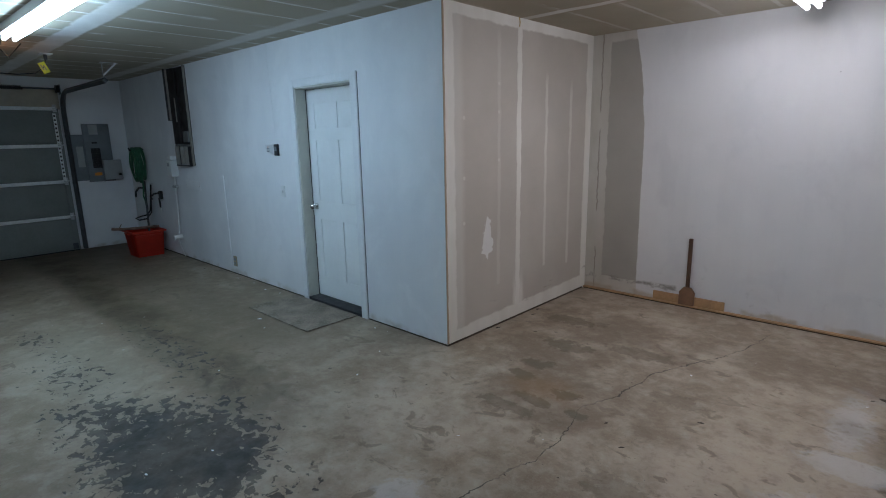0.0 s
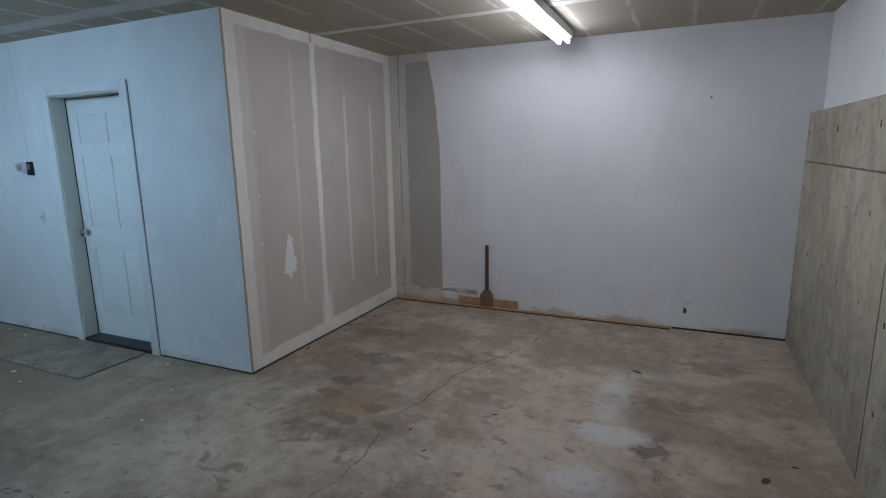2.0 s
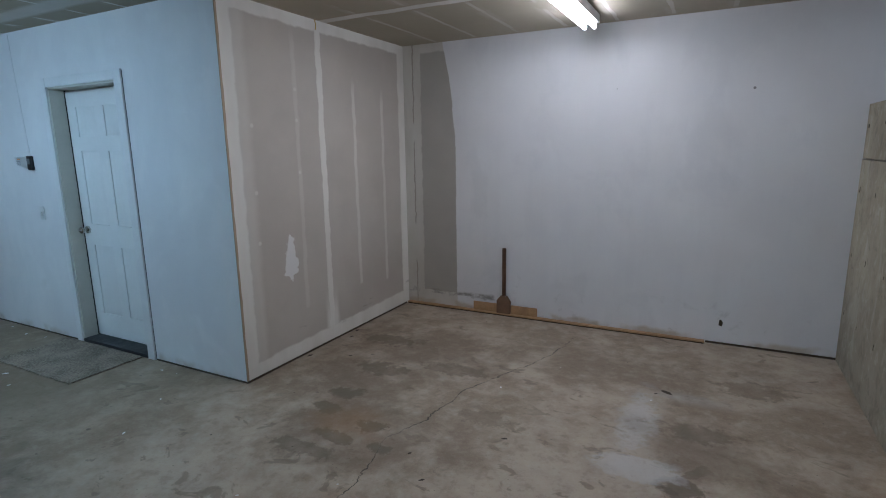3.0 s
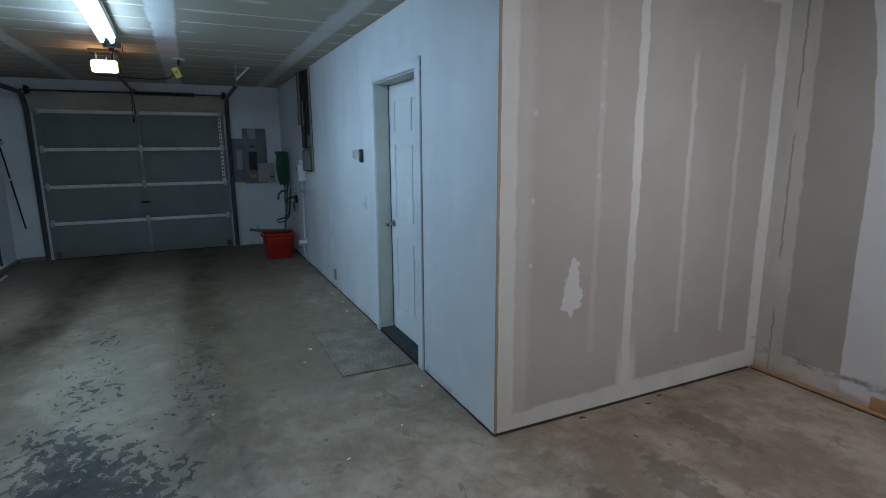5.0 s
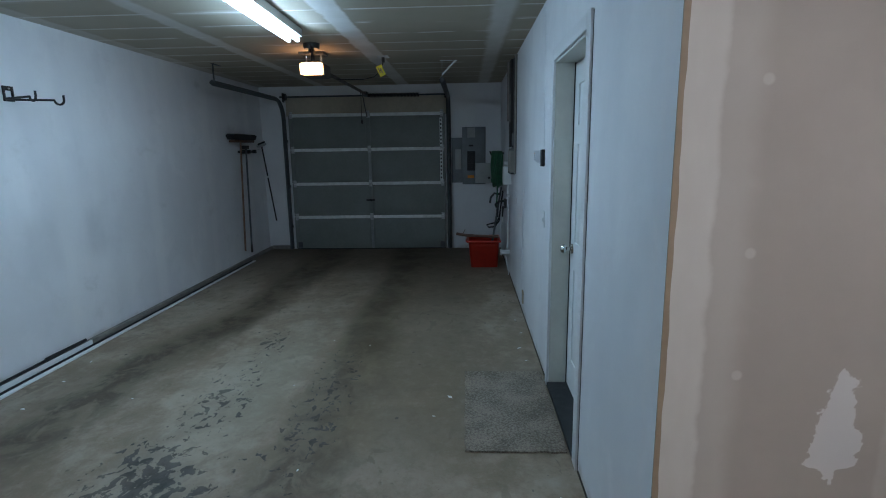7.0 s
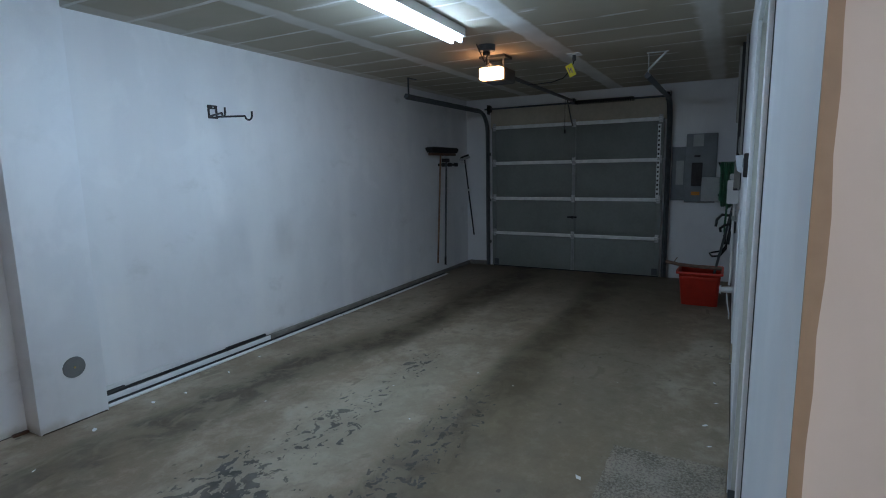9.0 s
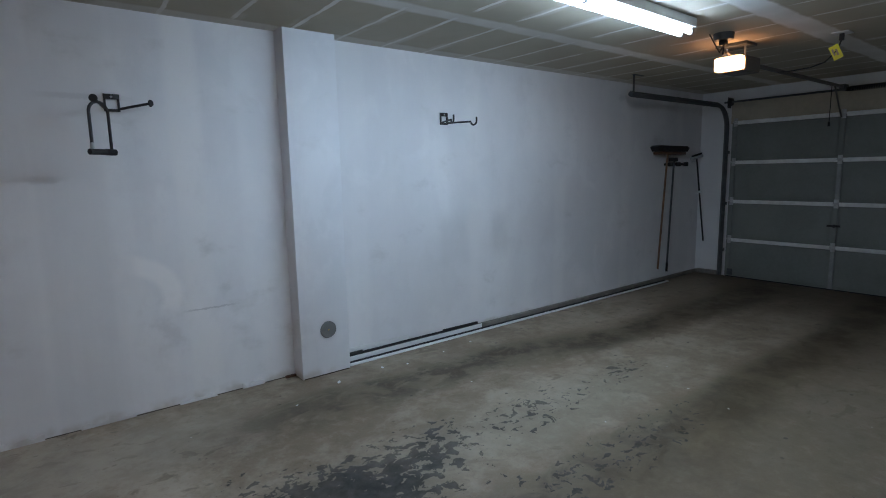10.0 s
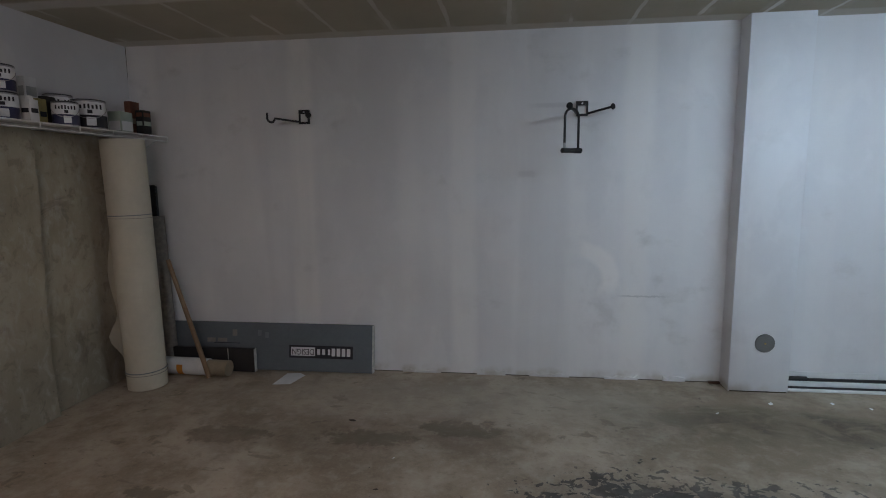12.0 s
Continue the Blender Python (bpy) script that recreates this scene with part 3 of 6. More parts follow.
LEAF = plain("dry_leaf", (0.055, 0.040, 0.025), 0.85, 0, 0.4, 40)
GLOW_A, GLOW_B = glow("cold_tube", COLD, TUBE_A), glow("neutral_tube", NEUTRAL, TUBE_B)
GLOW_LENS = glow("opener_lens", WARM, BULB)


def make_mat_carpet():
    n = Nodes("mat_carpet", 0.95)
    pile, worn = n.noise(75, 4, 0.7), n.noise(5, 4)
    c = n.mix(n.step(n.add(n.mul(worn, 0.35), n.mul(pile, 0.65)), 0.38, 0.60), (0.118, 0.094, 0.070), (0.300, 0.250, 0.196))
    return n.done(c, pile, 0.9, 0.012)


CARPET = make_mat_carpet()


# ---- mesh helpers ----
def box(bm, x0, x1, y0, y1, z0, z1, bevel=0.0, turn=None):
    m = Matrix.Translation(((x0 + x1) / 2, (y0 + y1) / 2, (z0 + z1) / 2))
    if turn is not None:
        m = m @ turn
    m = m @ Matrix.Diagonal((abs(x1 - x0), abs(y1 - y0), abs(z1 - z0), 1))
    made = bmesh.ops.create_cube(bm, size=1.0, matrix=m)["verts"]
    if bevel:
        edges = list({e for v in made for e in v.link_edges})
        bmesh.ops.bevel(bm, geom=edges, offset=bevel, segments=2, affect="EDGES", profile=0.6)
    return bm


def rod(bm, a, b, r0, r1=None, n=12):
    """A round bar or cone from a to b."""
    a, b = Vector(a), Vector(b)
    turn = (b - a).to_track_quat("Z", "Y").to_matrix().to_4x4()
    bmesh.ops.create_cone(bm, cap_ends=True, segments=n, radius1=r0, radius2=r0 if r1 is None else r1, depth=(b - a).length,
                          matrix=Matrix.Translation((a + b) / 2) @ turn)
    return bm


def sweep(bm, points, r, n=8, flat=1.0, phase=0.0):
    """A bent tube through the points; flat squeezes it."""
    pts = [Vector(p) for p in points]
    rings, side = [], None
    for i, p in enumerate(pts):
        way = (pts[min(i + 1, len(pts) - 1)] - pts[max(i - 1, 0)]).normalized()
        if side is None:
            side = way.orthogonal().normalized()
        side = (side - way * side.dot(way)).normalized()
        other = way.cross(side)
        rings.append([bm.verts.new(p + r * (math.cos(2 * math.pi * k / n + phase) * side + flat * math.sin(2 * math.pi * k / n + phase) * other)) for k in range(n)])
    for a, b in zip(rings, rings[1:]):
        for k in range(n):
            bm.faces.new((a[k], a[(k + 1) % n], b[(k + 1) % n], b[k]))
    bm.faces.new(list(reversed(rings[0]))), bm.faces.new(rings[-1])
    return bm


def arc(centre, r, a0, a1, u, v, n=10):
    """Points on an arc in the plane of u and v, degrees."""
    c, u, v = Vector(centre), Vector(u), Vector(v)
    return [c + r * (math.cos(radians(a0 + (a1 - a0) * i / n)) * u + math.sin(radians(a0 + (a1 - a0) * i / n)) * v) for i in range(n + 1)]


def prism(bm, outline, axis, lo, hi):
    """A flat outline given in the two other axes, drawn out along axis from lo to hi."""
    def at(p, q):
        return {"x": (q, p[0], p[1]), "y": (p[0], q, p[1]), "z": (p[0], p[1], q)}[axis]
    a = [bm.verts.new(at(p, lo)) for p in outline]
    b = [bm.verts.new(at(p, hi)) for p in outline]
    n = len(outline)
    for k in range(n):
        bm.faces.new((a[k], a[(k + 1) % n], b[(k + 1) % n], b[k]))
    bm.faces.new(list(reversed(a))), bm.faces.new(b)
    return bm


def fresh():
    return bmesh.new()


def finish(name, bm, mats):
    bmesh.ops.recalc_face_normals(bm, faces=bm.faces)
    me = bpy.data.meshes.new(name)
    bm.to_mesh(me)
    bm.free()
    for m in (mats if isinstance(mats, (list, tuple)) else [mats]):
        me.materials.append(m)
    me.polygons.foreach_set("use_smooth", [True] * len(me.polygons))
    me.set_sharp_from_angle(angle=radians(32))
    return me


def part(name, bm, material, parent, label=""):
    """One mesh under a thing or under a part."""
    ob = new(name, finish(name, bm, material))
    ob.parent = parent
    if parent.type == "EMPTY":
        ob.matrix_parent_inverse = parent.matrix_basis.inverted()
    return tagged(ob, label)


def thing(name, at, label, category, group=""):
    """An empty at the base of a thing."""
    ob = new(name)
    ob.empty_display_size = 0.1
    ob.matrix_basis = pose(*at)
    return tagged(ob, label, category, group)


def solid(name, bm, material, label, category, group=""):
    return tagged(new(name, finish(name, bm, material)), label, category, group)


def structure(name, bm, material, label, category):
    return tagged(new(name, finish(name, bm, material)), label, category, "", "structure")


# ---- the shell ----
def build_shell():
    bm = box(fresh(), XW - 0.2, XE2 + 0.2, YS - 0.2, YK + 0.2, -0.2, 0.0)
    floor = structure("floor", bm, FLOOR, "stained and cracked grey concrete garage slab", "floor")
    bm = box(fresh(), XW - 0.2, XE2 + 0.2, YS - 0.2, YK + 0.2, H, H + 0.15)
    structure("ceiling", bm, CEILING, "unpainted drywall ceiling with filled joints", "ceiling")
    # wall with the house door
    bm = fresh()
    box(bm, XW - 0.2, DX0, 0, 0.16, 0, H)
    box(bm, DX1, -0.12, 0, 0.16, 0, H)
    box(bm, DX0, DX1, 0, 0.16, DZ, H)
    structure("wall_north", bm, WHITE, "white painted drywall wall around a house door", "wall")
    # bare partition; its narrow end carries the white paint of the door wall
    bm = box(fresh(), -0.12, 0, 0, YK, 0, H)
    ob = structure("wall_partition", bm, [PARTITION, WHITE], "bare grey drywall partition with pale filler stripes", "wall")
    for p in ob.data.polygons:
        if p.normal.y < -0.9:
            p.material_index = 1
    bm = box(fresh(), -0.12, XE2 + 0.2, YK, YK + 0.2, 0, H)
    structure("wall_back", bm, BACK, "white back wall with an unpainted drywall strip", "wall")
    bm = box(fresh(), XW - 0.2, XE2 + 0.2, YS - 0.2, YS, 0, H)
    structure("wall_south", bm, WHITE_SOUTH, "long scuffed white painted garage wall", "wall")
    bm = fresh()
    box(bm, XW - 0.2, XW, YS, GY0 + 0.02, 0, H)
    box(bm, XW - 0.2, XW, GY1 - 0.02, 0, 0, H)
    box(bm, XW - 0.2, XW, GY0 + 0.02, GY1 - 0.02, GZ, H)
    structure("wall_west", bm, WHITE, "white wall around the garage door opening", "wall")
    bm = box(fresh(), XW, XW + 0.022, GY0 - 0.03, GY1 + 0.03, GZ - 0.02, 2.40, 0.003)
    structure("header_board", bm, HEADER, "beige header board above the garage door", "trim")
    # upper part of the east wall, set back behind the concrete
    bm = box(fresh(), XE2, XE2 + 0.2, YS, YK, 1.836, H)
    structure("wall_east_upper", bm, WHITE, "white wall above the concrete ledge", "wall")
    bm = box(fresh(), XE + 0.065, XE2 + 0.2, YS, YK, 0, 1.832)
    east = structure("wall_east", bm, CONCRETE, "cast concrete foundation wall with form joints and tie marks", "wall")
    lower = [(0.1715, YK - 0.002, 0.0)]
    upper = [(-0.2035, 1.0065, 0.0), (1.0095, YK - 0.002, 0.003)]
    whole = [(YS + 0.002, -2.712, 0.05)]
    for rows, z0, z1 in ((lower, 0.002, 1.4685), (upper, 1.4715, 1.834), (whole, 0.002, 1.834)):
        for lo, hi, back in rows:
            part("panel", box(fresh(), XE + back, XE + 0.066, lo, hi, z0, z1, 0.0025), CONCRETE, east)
    # the slab that ends in a rough broken edge
    rnd = random.Random(21)
    edge = [(-2.735 + 0.018 * math.sin(3.1 * k * 0.06) + rnd.uniform(-0.007, 0.007), 0.002 + 1.832 * k / 30) for k in range(31)]
    for pts, y1, back in ((edge[:25], 0.1685, 0.002), (edge[24:], -0.2065, 0.003)):
        bm = prism(fresh(), [(y1, pts[0][1]), *pts, (y1, pts[-1][1])], "x", XE + back, XE + 0.066)
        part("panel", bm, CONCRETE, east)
    # rusty slots of the form ties
    bm = box(fresh(), -0.0015, 0.003, -0.0045, 0.0045, -0.011, 0.011, 0.0015)
    slot = finish("tie_mark", bm, LEAF)
    rnd = random.Random(4)
    for z in (1.69, 1.253, 0.815, 0.40):
        for i in range(9):
            y = 2.12 - 0.41 * i
            o = new("tie_mark", slot)
            o.parent = east
            s = rnd.uniform(0.8, 1.7)
            o.matrix_basis = pose(XE, y + rnd.uniform(-.012, .012), z + rnd.uniform(-.012, .012), rnd.uniform(-8, 8)) @ Matrix.Diagonal((1, s, s * 1.1, 1))
    # pilaster
    bm = box(fresh(), PX0, PX1, YS - 0.01, PY, 0, H - 0.001, 0.004)
    structure("pilaster", bm, WHITE, "white boxed pilaster on the long wall", "pillar")
    # brown corner bead on the bare face of the outer corner, its inner edge wavy
    bm = fresh()
    lo_, hi_ = [], []
    for i in range(41):
        z = 0.015 + i * (H - 0.02) / 40
        lo_.append((-0.0025, z))
        hi_.append((0.0130 + 0.0016 * math.sin(i * 0.9) + 0.0015 * math.sin(i * 2.3), z))
    prism(bm, lo_ + hi_[::-1], "x", -0.004, 0.0025)
    structure("corner_bead", bm, BEAD, "brown exposed corner bead strip", "trim")
    # concrete lip along the foot of the long wall and beside the garage door
    bm = box(fresh(), XW + 0.001, PX0 - 0.002, YS + 0.001, YS + 0.042, 0.001, 0.045, 0.006)
    structure("foundation_lip", bm, KERB, "grey foundation lip along the wall foot", "trim")
    bm = box(fresh(), XW + 0.001, XW + 0.05, YS + 0.045, GY0 - 0.08, 0.001, 0.06, 0.006)
    structure("foundation_lip", bm, KERB, "grey foundation lip beside the garage door", "trim")
    # dark strips for joints between slab and walls; the plank's stands for its shadow
    for a in ((XW, DX0 - 0.09, -0.006, -0.0005), (DX1 + 0.09, 0, -0.006, -0.0005)):
        structure("floor_gap", box(fresh(), a[0], a[1], a[2], a[3], 0.0005, 0.012), LEAF, "dark gap between slab and wall", "trim")
    structure("floor_gap", box(fresh(), 0.0005, 0.007, 0.0, YK - 0.06, 0.0005, 0.014), LEAF, "dark gap under the bare drywall", "trim")
    structure("floor_gap", box(fresh(), PX1 + 0.002, 3.6, YS + 0.0005, YS + 0.004, 0.0005, 0.005), LEAF, "dark gap under the long wall", "trim")
    structure("floor_gap", box(fresh(), PX0 + 0.01, PX1 - 0.01, PY + 0.0005, PY + 0.005, 0.0005, 0.007), LEAF, "dark gap under the pilaster", "trim")
    structure("floor_gap", box(fresh(), 0.02, 2.79, YK - 0.052, YK - 0.008, 0.0005, 0.0095), LEAF, "dark strip for the shadow under the raw wood plank", "trim")
    structure("floor_gap", box(fresh(), 2.80, XE, YK - 0.008, YK - 0.0005, 0.0005, 0.016), LEAF, "dark gap under the back wall", "trim")
    bm = rod(fresh(), (XE2 - 0.002, YS + 0.002, H - 0.002), (XE2 - 0.002, YS + 0.002, 2.30), 0.0022, 0.001, 6)
    structure("corner_crack", bm, LEAF, "thin dark crack in the wall corner", "crack")
    return floor


KERB = plain("foundation_grey", (0.20, 0.185, 0.165), 0.8, 0, 0.25, 9)
build_shell()


# ---- house door ----
def build_house_door():
    d = thing("house_door", (-1.5, 0.12, 0), "closed white six-panel house door in a deep cream jamb", "door")
    y0, y1, z0, z1 = 0.118, 0.155, 0.035, 2.072
    x0, x1 = DX0 + 0.022, DX1 - 0.022
    bm = fresh()
    box(bm, x0, x1, y0 + 0.0078, y1, z0, z1)
    w = x1 - x0
    cols = [(x0 + 0.115, x0 + w / 2 - 0.055), (x0 + w / 2 + 0.055, x1 - 0.115)]
    rows = [(0.235, 0.83), (1.005, 1.60), (1.71, 1.945)]
    # stiles and rails stand proud of the panels
    for a, b in ((x0, cols[0][0]), (cols[0][1], cols[1][0]), (cols[1][1], x1)):
        box(bm, a, b, y0, y0 + 0.0076, z0, z1)
    zs = [(z0, rows[0][0]), (rows[0][1], rows[1][0]), (rows[1][1], rows[2][0]), (rows[2][1], z1)]
    for a, b in cols:
        for lo, hi in zs:
            box(bm, a, b, y0, y0 + 0.0076, lo, hi)
    part("door_leaf", bm, DOOR_WHITE, d)
    leaf = d.children[0]
    for a, b in cols:
        for lo, hi in rows:
            bm = box(fresh(), a + 0.0003, b - 0.0003, y0 + 0.0010, y0 + 0.0077, lo + 0.0003, hi - 0.0003)
            for v in bm.verts:
                if v.co.y < y0 + 0.002:
                    v.co.x += 0.055 if v.co.x < (a + b) / 2 else -0.055
                    v.co.z += 0.012 if v.co.z < (lo + hi) / 2 else -0.012
            part("panel", bm, DOOR_WHITE, leaf)
    # jambs, head, threshold
    part("jamb", box(fresh(), DX0, DX0 + 0.018, 0.002, 0.158, 0.0, DZ), JAMB, d, "cream side jamb")
    part("jamb", box(fresh(), DX1 - 0.018, DX1, 0.002, 0.158, 0.0, DZ), JAMB, d, "cream side jamb")
    part("head_jamb", box(fresh(), DX0 + 0.018, DX1 - 0.018, 0.002, 0.158, DZ - 0.02, DZ), JAMB, d)
    part("stop", box(fresh(), DX0 + 0.018, DX0 + 0.0225, 0.112, 0.158, 0.0, DZ - 0.02), BLACK_RUBBER, d, "black weather seal")
    part("threshold", box(fresh(), DX0 + 0.018, DX1 - 0.018, -0.012, 0.158, 0.001, 0.03, 0.004), DARK_SEAL, d, "dark painted threshold")
    # casing
    part("casing", box(fresh(), DX0 - 0.062, DX0 + 0.006, -0.014, 0.0015, 0.0, DZ + 0.062, 0.003), TRIM, d, "white casing board")
    part("casing", box(fresh(), DX1 - 0.006, DX1 + 0.078, -0.014, 0.0015, 0.0, DZ + 0.062, 0.003), TRIM, d, "white casing board")
    part("casing", box(fresh(), DX0 + 0.006, DX1 - 0.006, -0.013, 0.0015, DZ - 0.006, DZ + 0.062, 0.003), TRIM, d, "white head casing")
    # thin dark strip laid in for the gap beside the casing
    part("gap_seal", box(fresh(), DX1 + 0.078, DX1 + 0.083, -0.003, -0.0005, 0.0, DZ + 0.055), DULL_STEEL, d, "dark strip beside the casing")
    # knob and deadbolt rose
    kx, kz = x0 + 0.062, 0.955
    bm = rod(fresh(), (kx, y0, kz), (kx, y0 - 0.012, kz), 0.033, 0.030, 20)
    rose = part("rose", bm, CHROME, d, "chrome rose")
    bm = rod(fresh(), (kx, y0 - 0.01, kz), (kx, y0 - 0.04, kz), 0.011, 0.013, 14)
    bmesh.ops.create_uvsphere(bm, u_segments=18, v_segments=10, radius=0.029, matrix=Matrix.Translation((kx, y0 - 0.055, kz)) @ Matrix.Diagonal((1, 0.75, 1, 1)))
    part("knob", bm, CHROME, d, "round chrome knob")
    for z in (0.28, 1.05, 1.85):
        part("hinge", rod(fresh(), (x1 + 0.004, y0 - 0.004, z - 0.045), (x1 + 0.004, y0 - 0.004, z + 0.045), 0.006), STEEL, d)


build_house_door()


# ---- garage door with its tracks ----
def build_garage_door():
    g = thing("garage_door", (-6.9, (GY0 + GY1) / 2, 0), "closed grey sectional garage door with pale rails", "garage door")
    mid, x = -2.045, -6.905
    for i in range(4):
        z0, z1 = 0.012 + 0.527 * i, 0.012 + 0.527 * (i + 1) - 0.006
        sec = part("section", box(fresh(), x - 0.035, x, GY0 + 0.012, GY1 - 0.012, z0, z1, 0.004), SECTION, g)
        for a, b in ((GY0 + 0.06, mid - 0.05), (mid + 0.05, GY1 - 0.06)):
            part("panel", box(fresh(), x - 0.001, x + 0.006, a, b, z0 + 0.045, z1 - 0.05, 0.003), SECTION, sec)
            bm = fresh()
            zt = z1 + 0.002
            box(bm, x + 0.001, x + 0.030, a - 0.02, b + 0.02, zt - 0.034, zt + 0.006, 0.003)
            box(bm, x + 0.026, x + 0.042, a - 0.02, b + 0.02, zt - 0.018, zt + 0.014, 0.003)
            part("rail", bm, RAIL, g, "pale reinforcing rail")
        bm = box(fresh(), x + 0.001, x + 0.024, mid - 0.022, mid + 0.022, z0 + 0.004, z1 - 0.03, 0.004)
        part("stile", bm, SECTION if i % 2 else RAIL_DULL, g)
        for y in (GY0 + 0.035, GY1 - 0.035):
            part("stile", box(fresh(), x + 0.001, x + 0.022, y - 0.03, y + 0.03, z0 + 0.004, z1 - 0.004, 0.003), SECTION, g)
        for y in (GY0 + 0.05, mid, GY1 - 0.05):
            bm = fresh()
            box(bm, x + 0.024, x + 0.034, y - 0.024, y + 0.024, z1 - 0.055, z1 + 0.05, 0.003)
            rod(bm, (x + 0.04, y - 0.03, z1), (x + 0.04, y + 0.03, z1), 0.009)
            part("hinge", bm, STEEL, g, "galvanised hinge")
    bm = box(fresh(), x - 0.03, x + 0.004, GY0 + 0.014, GY1 - 0.014, 0.001, 0.014, 0.003)
    part("bottom_seal", bm, BLACK_RUBBER, g)
    bm = box(fresh(), x + 0.03, x + 0.05, mid - 0.075, mid + 0.06, 0.78, 0.805, 0.004)
    rod(bm, (x + 0.02, mid, 0.792), (x + 0.055, mid, 0.792), 0.02)
    part("lock_handle", bm, BLACK, g, "black lock handle")
    bm = fresh()
    box(bm, x + 0.026, x + 0.036, GY1 - 0.085, GY1 - 0.045, 1.08, 2.04, 0.002)
    strip = part("punched_angle", bm, RAIL, g, "pale punched angle")
    for k in range(16):
        z = 1.12 + 0.058 * k
        part("slot", box(fresh(), x + 0.0355, x + 0.0375, GY1 - 0.078, GY1 - 0.056, z, z + 0.026), BLACK, strip)
    for y in (GY0 + 0.04, GY1 - 0.10):
        part("bottom_bracket", box(fresh(), x + 0.02, x + 0.034, y, y + 0.07, 0.03, 0.12, 0.004), DULL_STEEL, g)
    # tracks
    for y, xe, nm in ((GY0 - 0.055, -4.56, "left"), (GY1 + 0.055, -4.70, "right")):
        t = thing("door_track", (XW + 0.08, y, 0), "dark steel door track bent under the ceiling", "door track", "garage door tracks")
        r = 0.30
        line = [(XW + 0.085, y, 0.02), (XW + 0.085, y, 1.0), (XW + 0.085, y, 2.335 - r)]
        line += [tuple(p) for p in arc((XW + 0.085 + r, y, 2.335 - r), r, 180, 90, (1, 0, 0), (0, 0, 1), 8)][1:]
        line += [(-5.6, y, 2.335), (xe, y, 2.335)]
        bm = fresh()
        sweep(bm, line, 0.033, 4, 1.0, math.pi / 4)
        part("rail", bm, DULL_STEEL, t)
        for z in (0.35, 1.0, 1.7):
            part("bracket", box(fresh(), XW + 0.001, XW + 0.09, y - 0.02, y + 0.02, z, z + 0.04, 0.003), DULL_STEEL, t)
        hx = xe - 0.06
        bm = box(fresh(), hx - 0.014, hx + 0.014, y - 0.003, y + 0.003, 2.34, H)
        part("hanger", bm, STEEL if nm == "right" else DULL_STEEL, t, "steel hanger strap")
        if nm == "right":
            bm = fresh()
            box(bm, hx - 0.014, hx + 0.014, y - 0.02, y + 0.17, H - 0.006, H, 0.001)
            rod(bm, (hx, y + 0.15, H - 0.004), (hx, y + 0.002, H - 0.15), 0.010, None, 6)
            part("brace", bm, TRIM, t, "pale triangular brace")
        else:
            bm = box(fresh(), hx - 0.17, hx + 0.014, y - 0.016, y + 0.016, H - 0.006, H, 0.001)
            part("brace", bm, DULL_STEEL, t)
    # torsion bar and spring
    s = thing("torsion_bar", (XW + 0.06, -2.05, 2.385), "steel torsion bar with a black spring above the door", "torsion spring")
    part("shaft", rod(fresh(), (XW + 0.085, GY0 - 0.10, 2.385), (XW + 0.085, GY1 + 0.06, 2.385), 0.0125), DULL_STEEL, s)
    bm = fresh()
    pts = []
    for i in range(34 * 8 + 1):
        a = 2 * math.pi * i / 8
        pts.append((XW + 0.085 + 0.024 * math.cos(a), -1.99 + 0.74 * i / (34 * 8), 2.385 + 0.024 * math.sin(a)))
    sweep(bm, pts, 0.0085, 5)
    part("spring", bm, BLACK, s, "black coil spring")
    for y in (GY0 - 0.02, GY1 + 0.02):
        bm = rod(fresh(), (XW + 0.085, y - 0.022, 2.385), (XW + 0.085, y + 0.022, 2.385), 0.055, 0.05, 18)
        part("drum", bm, BLACK, s, "cable drum")
        part("bearing_plate", box(fresh(), XW + 0.002, XW + 0.10, y + (0.03 if y > -2 else -0.036), y + (0.036 if y > -2 else -0.03), 2.31, 2.45, 0.002), DULL_STEEL, s)
    part("cone", rod(fresh(), (XW + 0.085, -2.05, 2.385), (XW + 0.085, -1.99, 2.385), 0.02, 0.03, 14), BLACK, s)


RAIL_DULL = plain("stile_paint", (0.27, 0.29, 0.29), 0.5, 0, 0.15, 9)
build_garage_door()


